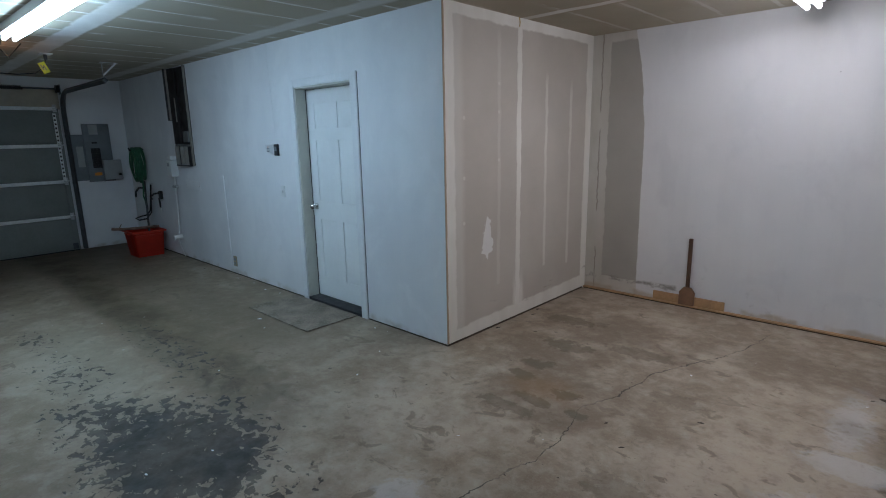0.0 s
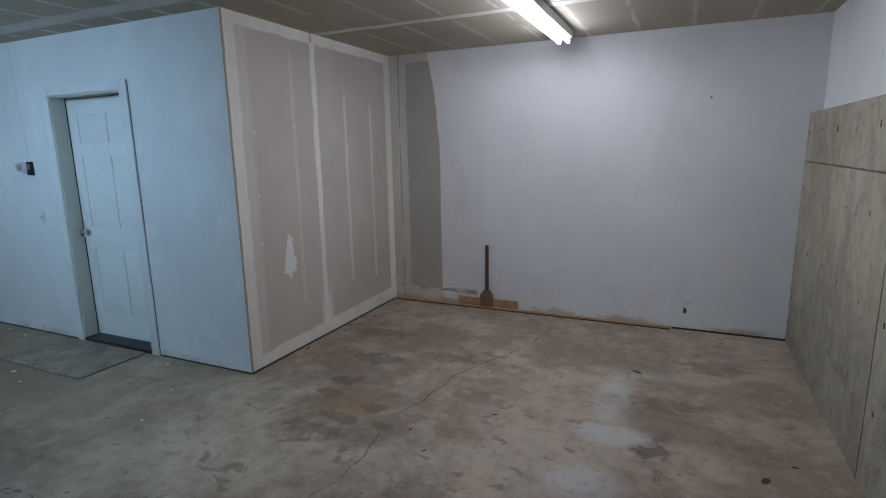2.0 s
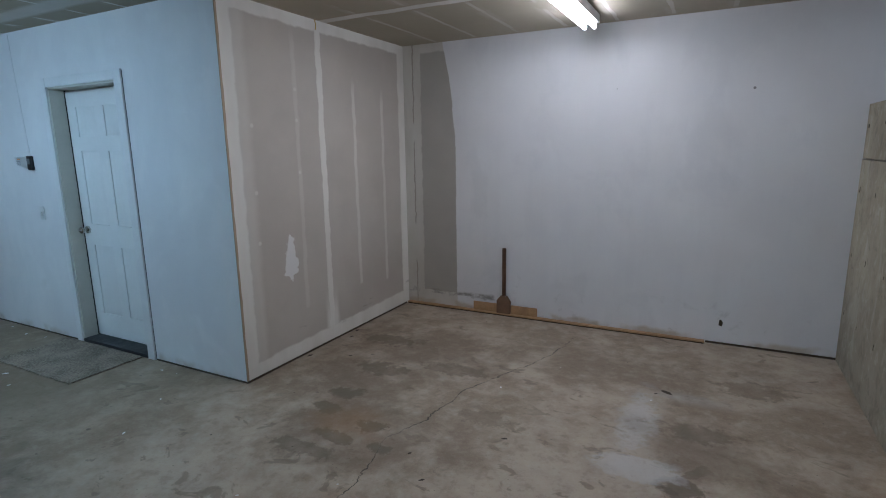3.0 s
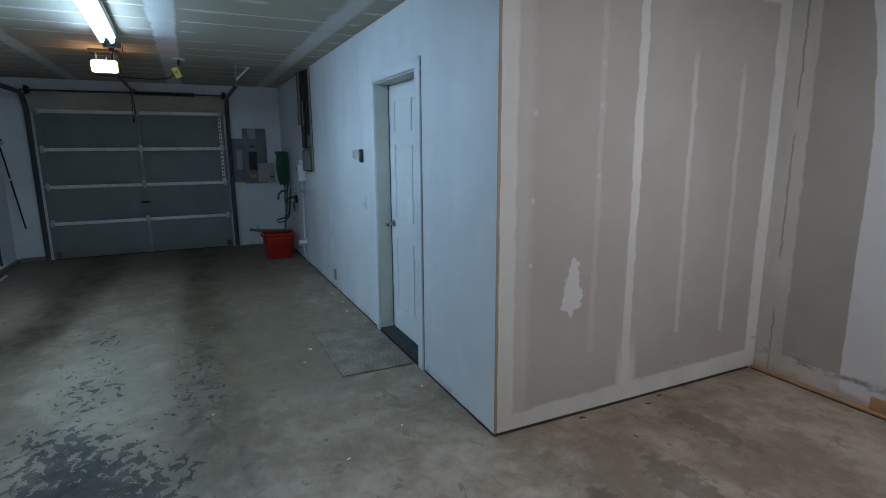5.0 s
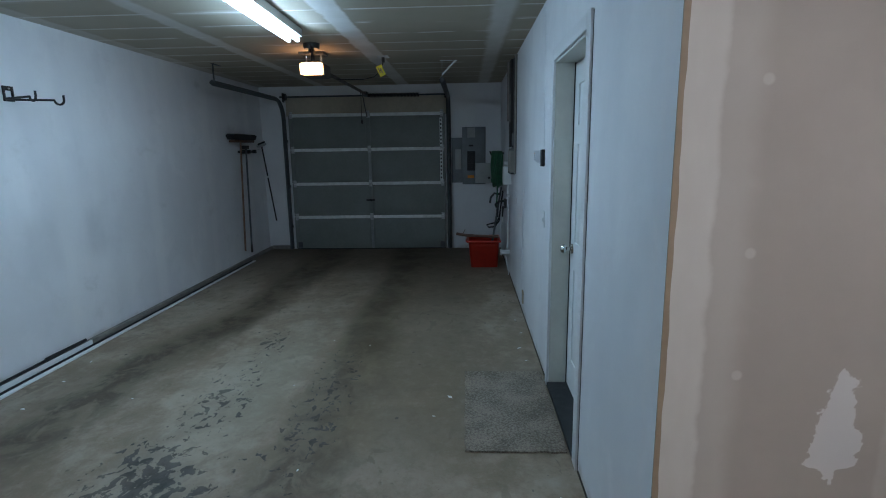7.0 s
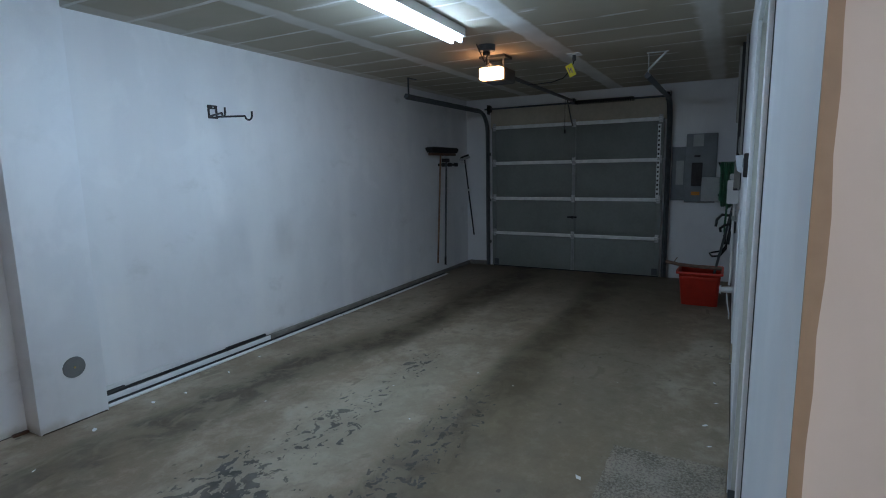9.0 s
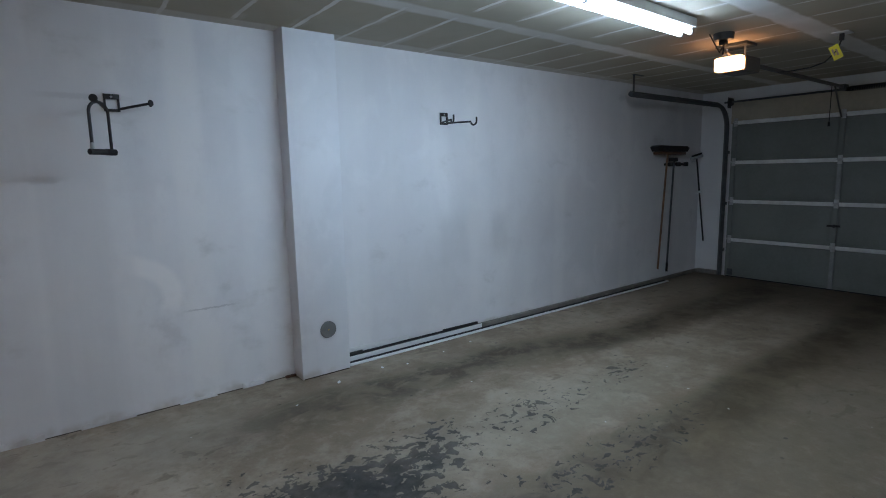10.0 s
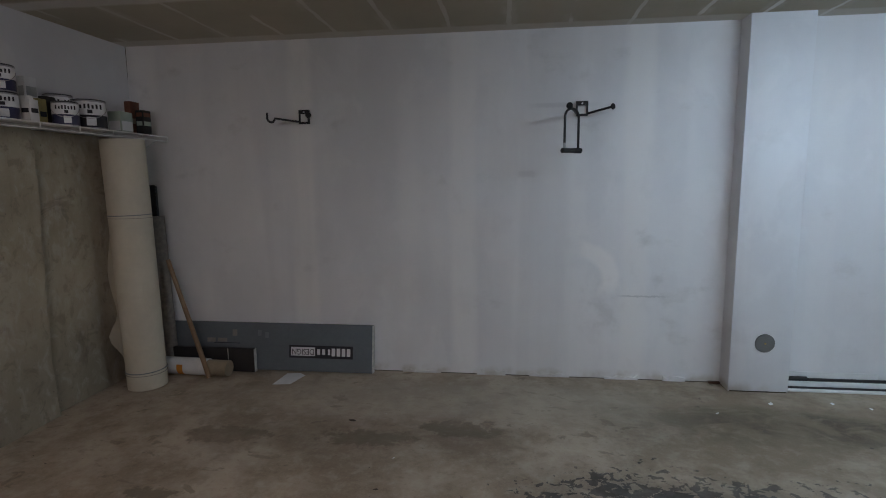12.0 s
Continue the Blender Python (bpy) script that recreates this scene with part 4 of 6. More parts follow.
# ---- garage door opener ----
def build_opener():
    o = thing("door_opener", (-4.05, -2.07, 2.30), "ceiling-hung garage door opener with a lit warm lens", "door opener")
    bm = box(fresh(), -4.34, -4.06, -2.19, -1.96, 2.318, 2.442, 0.018)
    part("housing", bm, OPENER, o, "dark opener housing")
    bm = box(fresh(), -4.06, -3.965, -2.185, -1.962, 2.322, 2.437, 0.026)
    part("lens", bm, GLOW_LENS, o, "glowing white lens")
    for y in (-2.15, -2.0):
        bm = fresh()
        sweep(bm, [(-4.12, y, 2.43), (-4.12, y, 2.50), (-4.12, y, H - 0.004)], 0.008, 6)
        part("strap", bm, STEEL, o, "steel hanging strap")
    bm = box(fresh(), -4.22, -4.02, -2.20, -1.95, H - 0.025, H - 0.001, 0.002)
    part("mounting_angle", bm, DULL_STEEL, o)
    bm = box(fresh(), -6.86, -4.28, -2.075, -2.045, 2.395, 2.425, 0.003)
    part("beam", bm, OPENER, o, "dark drive beam")
    bm = box(fresh(), -6.92, -6.80, -2.09, -2.03, 2.37, 2.44, 0.004)
    part("header_bracket", bm, DULL_STEEL, o)
    bm = fresh()
    sweep(bm, [(-6.55, -2.06, 2.40), (-6.60, -2.05, 2.30), (-6.72, -2.05, 2.16), (-6.82, -2.05, 2.07)], 0.009, 6)
    part("arm", bm, OPENER, o)
    bm = fresh()
    sweep(bm, [(-6.45, -2.06, 2.395), (-6.452, -2.06, 2.2), (-6.445, -2.058, 2.0)], 0.004, 6)
    rod(bm, (-6.445, -2.058, 2.0), (-6.445, -2.058, 1.95), 0.012)
    part("release_cord", bm, BLACK, o)
    # ceiling junction box with plug
    j = thing("junction_box", (-3.64, -1.957, H - 0.06), "round grey ceiling outlet box with a plugged cord", "outlet")
    bm = rod(fresh(), (-3.64, -1.957, H - 0.001), (-3.64, -1.957, H - 0.05), 0.075, 0.07, 20)
    part("box", bm, DULL_STEEL, j)
    part("plug", box(fresh(), -3.68, -3.62, -1.985, -1.94, H - 0.085, H - 0.05, 0.006), BLACK, j, "black plug")
    bm = fresh()
    sweep(bm, [(-3.65, -1.96, H - 0.08), (-3.67, -1.97, H - 0.15), (-3.74, -2.0, H - 0.14), (-3.86, -2.03, H - 0.10), (-4.02, -2.06, 2.44)], 0.006, 6)
    part("cord", bm, BLACK, j)
    bm = fresh()
    sweep(bm, [(-3.62, -1.93, H - 0.07), (-3.42, -1.88, H - 0.18), (-3.16, -1.83, H - 0.10)], 0.005, 6)
    part("lamp_cord", bm, BLACK, j)
    # yellow tagged extension plug
    p = thing("tagged_plug", (-4.41, -1.43, 2.34), "yellow tagged plug hanging from a ceiling outlet", "plug")
    part("outlet_plate", box(fresh(), -4.49, -4.35, -1.47, -1.355, H - 0.008, H - 0.0005, 0.002), WHITE_PLASTIC, p, "white ceiling outlet plate")
    part("plug", box(fresh(), -4.435, -4.405, -1.43, -1.40, H - 0.06, H - 0.008, 0.005), BLACK, p)
    bm = fresh()
    sweep(bm, [(-4.42, -1.415, H - 0.05), (-4.42, -1.425, 2.46), (-4.41, -1.45, 2.40), (-4.44, -1.52, 2.345), (-4.55, -1.66, 2.335), (-4.75, -1.88, 2.36), (-4.95, -2.05, 2.395)], 0.006, 6)
    part("cord", bm, BLACK, p)
    bm = box(fresh(), -4.414, -4.408, -1.475, -1.41, 2.345, 2.46, 0.002, Euler((radians(24), 0, 0)).to_matrix().to_4x4())
    tag = part("tag", bm, YELLOW, p, "yellow printed tag")
    for k in (-0.012, 0.012):
        part("print", box(fresh(), -4.4075, -4.4065, -1.452 + k, -1.440 + k, 2.375, 2.43, 0, Euler((radians(24), 0, 0)).to_matrix().to_4x4()), KRAFT, tag)


build_opener()


# ---- strip lights ----
def build_strip_light(name, glass, along, centre, label):
    """An eight-foot channel with two rows of two tubes; built along x and turned."""
    f = thing(name, (0, 0, 0), label, "strip light", "fluorescent strip lights")
    L = 1.22
    bm = fresh()
    prism(bm, [(-0.066, 0.0), (-0.066, -0.056), (-0.062, -0.060), (0.062, -0.060), (0.066, -0.056), (0.066, 0.0)], "x", -L, L)
    part("channel", bm, WHITE_PLASTIC, f, "white enamel channel")
    for y in (-0.036, 0.036):
        for a, b in ((-L + 0.012, -0.006), (0.006, L - 0.012)):
            bm = rod(fresh(), (a + 0.012, y, -0.086), (b - 0.012, y, -0.086), 0.0165, None, 14)
            tube = part("tube", bm, glass, f, "lit tube")
            for e, s in ((a, 1), (b, -1)):
                part("socket", box(fresh(), e - 0.008, e + 0.008, y - 0.013, y + 0.013, -0.106, -0.055, 0.003), WHITE_PLASTIC, f)
    for e in (-L - 0.004, L + 0.004):
        part("end_plate", box(fresh(), e - 0.004, e + 0.004, -0.068, 0.068, -0.062, 0.0, 0.002), WHITE_PLASTIC, f)
    f.matrix_basis = pose(*centre, 0, 0, along)
    return f


build_strip_light("strip_light", GLOW_A, 1.5, (-1.80, -1.895, H - 0.002), "lit cold-white fluorescent strip light on the ceiling")
build_strip_light("strip_light", GLOW_B, 90.0, (1.855, 0.625, H - 0.002), "lit fluorescent strip light near the back wall")


# ---- along the door wall ----
def build_north_things():
    m = thing("door_mat", (-1.57, -0.30, 0), "worn grey-brown carpet mat before the house door", "mat")
    rnd = random.Random(8)
    x0, x1, y0, y1 = -2.14, -1.125, -0.560, -0.022
    rim = [(x0 + (x1 - x0) * i / 24, y0 + rnd.uniform(-.006, .006)) for i in range(24)]
    rim += [(x1 + rnd.uniform(-.006, .006), y0 + (y1 - y0) * i / 14) for i in range(14)]
    rim += [(x1 - (x1 - x0) * i / 24, y1 + rnd.uniform(-.004, .004)) for i in range(24)]
    rim += [(x0 + rnd.uniform(-.006, .006), y1 - (y1 - y0) * i / 14) for i in range(14)]
    part("carpet", prism(fresh(), rim, "z", 0.001, 0.011), CARPET, m)
    # opener wall button with a paper note and its wire
    b = thing("wall_button", (-2.325, -0.01, 1.45), "black opener button with a white paper note", "switch")
    part("body", box(fresh(), -2.358, -2.292, -0.026, -0.0005, 1.452, 1.568, 0.006), BLACK, b)
    part("push_plate", box(fresh(), -2.345, -2.305, -0.030, -0.025, 1.50, 1.545, 0.004), PANEL_GREY, b)
    bm = fresh()
    grid = []
    for i in range(7):
        u = i / 6
        x, y = -2.352 - 0.125 * u, -0.022 - 0.030 * math.sin(2.2 * u)
        grid.append([bm.verts.new((x, y - 0.010 * w, 1.468 + 0.028 * u * (1 - w) + 0.092 * w)) for w in (0.0, 0.5, 1.0)])
    for a, b_ in zip(grid, grid[1:]):
        for k in range(2):
            bm.faces.new((a[k], a[k + 1], b_[k + 1], b_[k]))
    bmesh.ops.solidify(bm, geom=list(bm.faces), thickness=0.0012)
    nt = part("note", bm, PAPER, b, "curled white paper note")
    for k in range(4):
        part("print", box(fresh(), -2.440, -2.385, -0.0585, -0.0575, 1.494 + 0.015 * k, 1.499 + 0.015 * k), ORANGE if k == 3 else PANEL_GREY, nt)
    bm = fresh()
    sweep(bm, [(-2.33, -0.003, 1.565), (-2.345, -0.003, 1.75), (-2.37, -0.003, 2.1), (-2.385, -0.003, 2.35), (-2.39, -0.003, H - 0.003)], 0.0016, 5)
    part("wire", bm, TRIM, b, "thin bell wire")
    s = thing("light_switch", (-2.28, 0, 1.04), "white toggle switch plate", "switch")
    part("plate", box(fresh(), -2.318, -2.246, -0.006, -0.0005, 1.03, 1.147, 0.003), WHITE_PLASTIC, s)
    part("toggle", box(fresh(), -2.288, -2.276, -0.016, -0.005, 1.075, 1.10, 0.002), WHITE_PLASTIC, s)
    o = thing("outlet", (-3.52, 0, 0.1), "tarnished low outlet plate", "outlet")
    part("plate", box(fresh(), -3.565, -3.49, -0.012, -0.0005, 0.10, 0.225, 0.003), KRAFT, o)
    for z in (0.135, 0.185):
        part("socket", box(fresh(), -3.545, -3.51, -0.0135, -0.0115, z - 0.015, z + 0.015, 0.003), PANEL_GREY, o)
    bm = box(fresh(), -3.632, -3.618, -0.010, -0.0005, 0.05, 1.20, 0.002)
    solid("wire_cover", bm, WHITE, "narrow painted wire cover strip on the wall", "cable cover")
    p = thing("access_panel", (-4.52, 0, 0.98), "flush white access panel", "access panel")
    part("cover", box(fresh(), -4.75, -4.31, -0.006, -0.0005, 0.975, 1.10, 0.002), WHITE, p)
    for x in (-4.73, -4.33):
        part("screw", rod(fresh(), (x, -0.0055, 1.04), (x, -0.008, 1.04), 0.005), STEEL, p)
    # rack of dark boards
    r = thing("board_rack", (-4.67, -0.03, 1.29), "tall wall rack with dark boards and pale slats", "rack")
    part("back", box(fresh(), -4.93, -4.385, -0.008, -0.0005, 1.30, 2.535, 0.002), BLACK, r, "black backing")
    part("slat", box(fresh(), -4.425, -4.385, -0.024, -0.008, 1.30, 2.54, 0.003), RACK_PALE, r, "pale vertical slat")
    part("slat", box(fresh(), -4.895, -4.872, -0.064, -0.008, 1.885, 2.535, 0.003), RACK_PALE, r, "pale vertical slat")
    part("board", box(fresh(), -4.965, -4.896, -0.062, -0.008, 1.88, 2.54, 0.003), BLACK, r, "black board")
    part("board", box(fresh(), -4.870, -4.68, -0.045, -0.008, 1.58, 2.53, 0.003), DARK_WOOD_BLACK, r)
    part("board", box(fresh(), -4.66, -4.44, -0.020, -0.008, 1.74, 2.53, 0.003), DARK_WOOD_BLACK, r)
    part("stick", box(fresh(), -4.715, -4.69, -0.052, -0.038, 1.86, 2.16, 0.003), RACK_PALE, r, "pale stick")
    part("block", box(fresh(), -4.60, -4.45, -0.034, -0.008, 1.60, 1.735, 0.003), RACK_GREY, r, "grey block")
    part("crosspiece", box(fresh(), -4.86, -4.45, -0.046, -0.008, 1.545, 1.57, 0.003), RACK_GREY, r)
    for x in (-4.86, -4.70, -4.57):
        part("divider", box(fresh(), x - 0.011, x + 0.011, -0.052, -0.008, 1.30, 1.545, 0.003), RACK_PALE, r)
    part("shelf", box(fresh(), -4.87, -4.44, -0.055, -0.008, 1.29, 1.305, 0.003), BLACK, r)
    # white meter box and pipe
    w = thing("meter_box", (-5.03, -0.05, 1.14), "white plastic meter box with a conduit below", "meter")
    part("case", box(fresh(), -5.12, -4.97, -0.10, -0.0005, 1.14, 1.36, 0.014), WHITE_PLASTIC, w)
    part("hood", box(fresh(), -5.10, -4.99, -0.085, -0.0005, 1.365, 1.42, 0.016), WHITE_PLASTIC, w)
    part("window", box(fresh(), -5.085, -5.01, -0.104, -0.0995, 1.28, 1.33, 0.003), PANEL_LIGHT, w)
    bm = fresh()
    sweep(bm, [(-5.06, -0.035, 1.15), (-5.07, -0.035, 0.95), (-5.10, -0.03, 0.7), (-5.13, -0.03, 0.40), (-5.14, -0.035, 0.33)], 0.011, 8)
    part("conduit", bm, WHITE_PLASTIC, w, "white conduit")
    bm = rod(fresh(), (-5.13, -0.03, 1.0), (-5.01, -0.03, 1.0), 0.022)
    part("coupling", bm, PANEL_LIGHT, w)
    v = thing("valve_cap", (-5.14, -0.05, 0.24), "white capped valve on the wall", "valve")
    bm = rod(fresh(), (-5.14, -0.0005, 0.285), (-5.14, -0.10, 0.28), 0.034, 0.028, 16)
    rod(bm, (-5.14, -0.10, 0.28), (-5.14, -0.118, 0.28), 0.042, 0.038, 16)
    part("cap", bm, WHITE_PLASTIC, v)
    bm = fresh()
    sweep(bm, [(-5.14, -0.05, 0.25), (-5.13, -0.04, 0.15), (-5.10, -0.02, 0.05), (-5.05, -0.02, 0.012)], 0.006, 8)
    part("drain", bm, WHITE_PLASTIC, v)


RACK_PALE = plain("rack_pale_slat", (0.25, 0.235, 0.21), 0.7, 0, 0.15, 8)
RACK_GREY = plain("rack_grey_block", (0.13, 0.13, 0.125), 0.7, 0, 0.2, 8)
DARK_WOOD_BLACK = plain("rack_dark_board", (0.012, 0.010, 0.009), 0.65, 0, 0.3, 8)
build_north_things()


# ---- the dark corner by the garage door ----
def build_corner_things():
    e = thing("electrical_panel", (XW, -0.45, 1.02), "grey electrical panel with breakers and a patched surround", "electrical panel")
    X = XW
    part("surround", box(fresh(), X + 0.0005, X + 0.014, -0.768, -0.60, 1.045, 1.735, 0.003), PANEL_GREY, e, "grey painted board")
    part("cover", box(fresh(), X + 0.0005, X + 0.030, -0.60, -0.24, 1.02, 1.895, 0.006), PANEL_GREY, e)
    part("label_plate", box(fresh(), X + 0.030, X + 0.033, -0.52, -0.40, 1.735, 1.885, 0.001), PANEL_LIGHT, e, "pale label sheet")
    part("schedule", box(fresh(), X + 0.014, X + 0.017, -0.71, -0.62, 1.25, 1.56, 0.001), PANEL_LIGHT, e, "pale circuit list")
    part("recess", box(fresh(), X + 0.030, X + 0.034, -0.525, -0.40, 1.23, 1.53, 0.002), BLACK, e, "black breaker field")
    rec = e.children[-1]
    for k in range(8):
        for y in (-0.515, -0.46):
            part("breaker", box(fresh(), X + 0.034, X + 0.046, y, y + 0.042, 1.245 + 0.034 * k, 1.272 + 0.034 * k, 0.003), BLACK, rec)
    part("latch", box(fresh(), X + 0.030, X + 0.037, -0.50, -0.43, 1.60, 1.625, 0.002), BLACK, e)
    part("warning", box(fresh(), X + 0.030, X + 0.0325, -0.52, -0.42, 1.115, 1.16, 0.001), ORANGE, e, "orange warning label")
    b = thing("control_box", (X, -0.28, 1.03), "pale grey control box beside the panel", "control box")
    part("case", box(fresh(), X + 0.031, X + 0.10, -0.40, -0.15, 1.04, 1.345, 0.008), PANEL_LIGHT, b)
    part("knob", rod(fresh(), (X + 0.10, -0.19, 1.12), (X + 0.125, -0.19, 1.12), 0.02, 0.017, 14), BLACK, b)
    # coiled hose on a hook
    h = thing("garden_hose", (-6.25, -0.10, 1.0), "coiled green garden hose hung on the wall", "hose")
    rnd = random.Random(3)
    for k in range(9):
        y = -0.035 - 0.017 * k
        rx, rz = rnd.uniform(0.10, 0.155), rnd.uniform(0.215, 0.26)
        cx, cz = -6.25 + rnd.uniform(-0.02, 0.02), 1.525 - rz
        pts = [(cx + rx * math.cos(a) * (1 - 0.15 * math.sin(a)), y + 0.006 * math.sin(3 * a + k), cz + rz * math.sin(a)) for a in [2 * math.pi * i / 28 for i in range(29)]]
        part("loop", sweep(fresh(), pts, 0.0115, 7), GREEN_HOSE, h)
    part("hook", sweep(fresh(), [(-6.25, -0.001, 1.50), (-6.25, -0.10, 1.49), (-6.25, -0.19, 1.49), (-6.25, -0.20, 1.53)], 0.012, 8), BLACK, h, "black hose hook")
    part("tail", sweep(fresh(), [(-6.16, -0.10, 1.08), (-6.15, -0.10, 0.95), (-6.17, -0.11, 0.80), (-6.12, -0.10, 0.70)], 0.0115, 7), GREEN_HOSE, h)
    part("nozzle", rod(fresh(), (-6.12, -0.10, 0.71), (-6.10, -0.10, 0.60), 0.018, 0.012), BLACK, h, "black nozzle")
    # long-handled tool standing in the tub
    t = thing("garden_tool", (-6.05, -0.09, 0.3), "long-handled garden tool leaning in the corner", "garden tool")
    part("handle", rod(fresh(), (-5.80, -0.22, 0.10), (-6.28, -0.035, 1.02), 0.014), DULL_STEEL, t)
    part("grip", sweep(fresh(), [(-6.21, -0.06, 0.92), (-6.23, -0.14, 0.93), (-6.23, -0.19, 0.87), (-6.22, -0.20, 0.79)], 0.015, 8), BLACK, t, "black curved grip")
    c = thing("cable_loop", (-6.1, -0.08, 0.45), "loop of dark cable hanging on the wall", "cable")
    pts = [(-6.05, -0.03, 0.98), (-6.03, -0.06, 0.75), (-6.02, -0.08, 0.56), (-6.06, -0.14, 0.47), (-6.14, -0.22, 0.45), (-6.2, -0.25, 0.475), (-6.15, -0.2, 0.5), (-6.06, -0.12, 0.53), (-6.04, -0.08, 0.6), (-6.04, -0.03, 0.97)]
    part("loop", sweep(fresh(), pts, 0.011, 7), BLACK_RUBBER, c)
    part("nail", rod(fresh(), (-6.045, -0.0005, 0.985), (-6.045, -0.05, 0.99), 0.005), STEEL, c)
    k = thing("tool_clip", (-5.72, -0.05, 0.7), "black wall clip holding a small tool", "wall hook")
    part("base", box(fresh(), -5.77, -5.67, -0.035, -0.0005, 0.78, 0.90, 0.008), BLACK, k)
    part("jaw", sweep(fresh(), [(-5.74, -0.03, 0.87), (-5.76, -0.10, 0.86), (-5.75, -0.15, 0.82), (-5.72, -0.14, 0.79)], 0.014, 8), BLACK, k)
    part("tool", rod(fresh(), (-5.70, -0.05, 0.80), (-5.66, -0.06, 0.66), 0.014, 0.010), BLACK, k)
    part("tip", rod(fresh(), (-5.66, -0.06, 0.66), (-5.64, -0.065, 0.60), 0.010, 0.004), WHITE_PLASTIC, k, "white tip")
    # red tub
    u = thing("storage_tub", (-5.70, -0.31, 0), "red plastic storage tub on the floor", "tub")
    bm = fresh()
    lo, hi = [], []
    for ring, z, g in ((lo, 0.002, 0.0), (hi, 0.36, 0.035)):
        x0, x1, y0, y1, q = -5.90 - g, -5.51 + g, -0.485 - g, -0.13 + g * 0.6, 0.04
        for cx, cy, a in ((x1 - q, y1 - q, 0), (x0 + q, y1 - q, 90), (x0 + q, y0 + q, 180), (x1 - q, y0 + q, 270)):
            for i in range(5):
                b_ = radians(a + 22.5 * i)
                ring.append(bm.verts.new((cx + q * math.cos(b_), cy + q * math.sin(b_), z)))
    n = len(lo)
    for i in range(n):
        bm.faces.new((lo[i], lo[(i + 1) % n], hi[(i + 1) % n], hi[i]))
    bm.faces.new(list(reversed(lo)))
    bmesh.ops.solidify(bm, geom=list(bm.faces), thickness=0.004)
    part("body", bm, RED_TUB, u)
    bm = fresh()
    loop = [(-5.945 + 0.0, -0.53), (-5.465, -0.53), (-5.465, -0.10), (-5.945, -0.10), (-5.945, -0.53)]
    for a, b_ in zip(loop, loop[1:]):
        rod(bm, (*a, 0.358), (*b_, 0.358), 0.014, None, 8)
    part("rim", bm, RED_TUB, u)
    for y in (-0.535,):
        part("handle", box(fresh(), -5.77, -5.64, y - 0.022, y + 0.012, 0.322, 0.352, 0.008), RED_TUB, u)
    part("rib", box(fresh(), -5.478, -5.468, -0.50, -0.14, 0.30, 0.318, 0.003), RED_TUB, u)
    d = thing("bent_branch", (-5.72, -0.4, 0.372), "bent brown stick lying across the tub", "stick")
    part("stem", sweep(fresh(), [(-5.86, -0.68, 0.405), (-5.80, -0.55, 0.392), (-5.74, -0.40, 0.392), (-5.70, -0.25, 0.392), (-5.68, -0.11, 0.390)], 0.020, 8), DRIFT, d)
    part("twig", sweep(fresh(), [(-5.82, -0.60, 0.40), (-5.80, -0.58, 0.44), (-5.81, -0.56, 0.47)], 0.005, 5), DRIFT, d)
    # sweeping tools on the long wall
    k = thing("tool_rack", (-6.2, YS + 0.02, 1.55), "black tool rail on the wall", "rack")
    part("bar", box(fresh(), -6.52, -5.98, YS + 0.0005, YS + 0.03, 1.555, 1.59, 0.004), BLACK, k)
    for x in (-6.45, -6.25, -6.06):
        part("clip", box(fresh(), x - 0.03, x + 0.03, YS + 0.03, YS + 0.075, 1.545, 1.60, 0.008), BLACK, k)
    q = thing("push_broom", (-6.0, YS + 0.08, 0.15), "push broom hung head up with a brown handle", "broom")
    part("block", box(fresh(), -6.34, -5.66, YS + 0.03, YS + 0.11, 1.70, 1.735, 0.008), DARK_WOOD, q)
    bm = fresh()
    prism(bm, [(-6.35, 1.737), (-5.65, 1.737), (-5.60, 1.795), (-5.66, 1.815), (-6.34, 1.81), (-6.40, 1.79)], "y", YS + 0.02, YS + 0.125)
    part("bristles", bm, BLACK_RUBBER, q, "black bristles")
    part("handle", rod(fresh(), (-5.93, YS + 0.075, 1.70), (-5.80, YS + 0.07, 0.19), 0.0125), BROWN_WOOD, q)
    q = thing("push_broom", (-6.1, YS + 0.08, 0.15), "push broom with a dark steel handle and rubber tip", "broom")
    part("block", box(fresh(), -6.16, -6.02, YS + 0.04, YS + 0.10, 1.61, 1.66, 0.01), BLACK, q)
    part("handle", rod(fresh(), (-6.10, YS + 0.075, 1.64), (-6.03, YS + 0.07, 0.24), 0.0125), DULL_STEEL, q)
    part("tip", rod(fresh(), (-6.03, YS + 0.07, 0.25), (-6.025, YS + 0.07, 0.13), 0.015), BLACK, q, "black rubber tip")
    q = thing("squeegee", (-6.72, YS + 0.12, 0.45), "long-handled squeegee hung in the corner", "squeegee")
    part("head", box(fresh(), -6.86, -6.60, YS + 0.03, YS + 0.09, 1.65, 1.685, 0.006, Euler((0, radians(9), 0)).to_matrix().to_4x4()), PANEL_LIGHT, q, "grey head")
    part("blade", box(fresh(), -6.87, -6.59, YS + 0.055, YS + 0.065, 1.685, 1.71, 0.0, Euler((0, radians(9), 0)).to_matrix().to_4x4()), BLACK_RUBBER, q)
    part("handle", rod(fresh(), (-6.71, YS + 0.07, 1.65), (-6.70, YS + 0.22, 0.50), 0.011), BLACK, q)
    part("clip", box(fresh(), -6.75, -6.66, YS + 0.10, YS + 0.15, 1.17, 1.20, 0.006), WHITE_PLASTIC, q, "white clip")
    part("hanger", rod(fresh(), (-6.71, YS + 0.0005, 1.60), (-6.71, YS + 0.09, 1.61), 0.006), STEEL, q)


DRIFT = plain("brown_bark", (0.17, 0.105, 0.075), 0.8, 0, 0.3, 20)
build_corner_things()


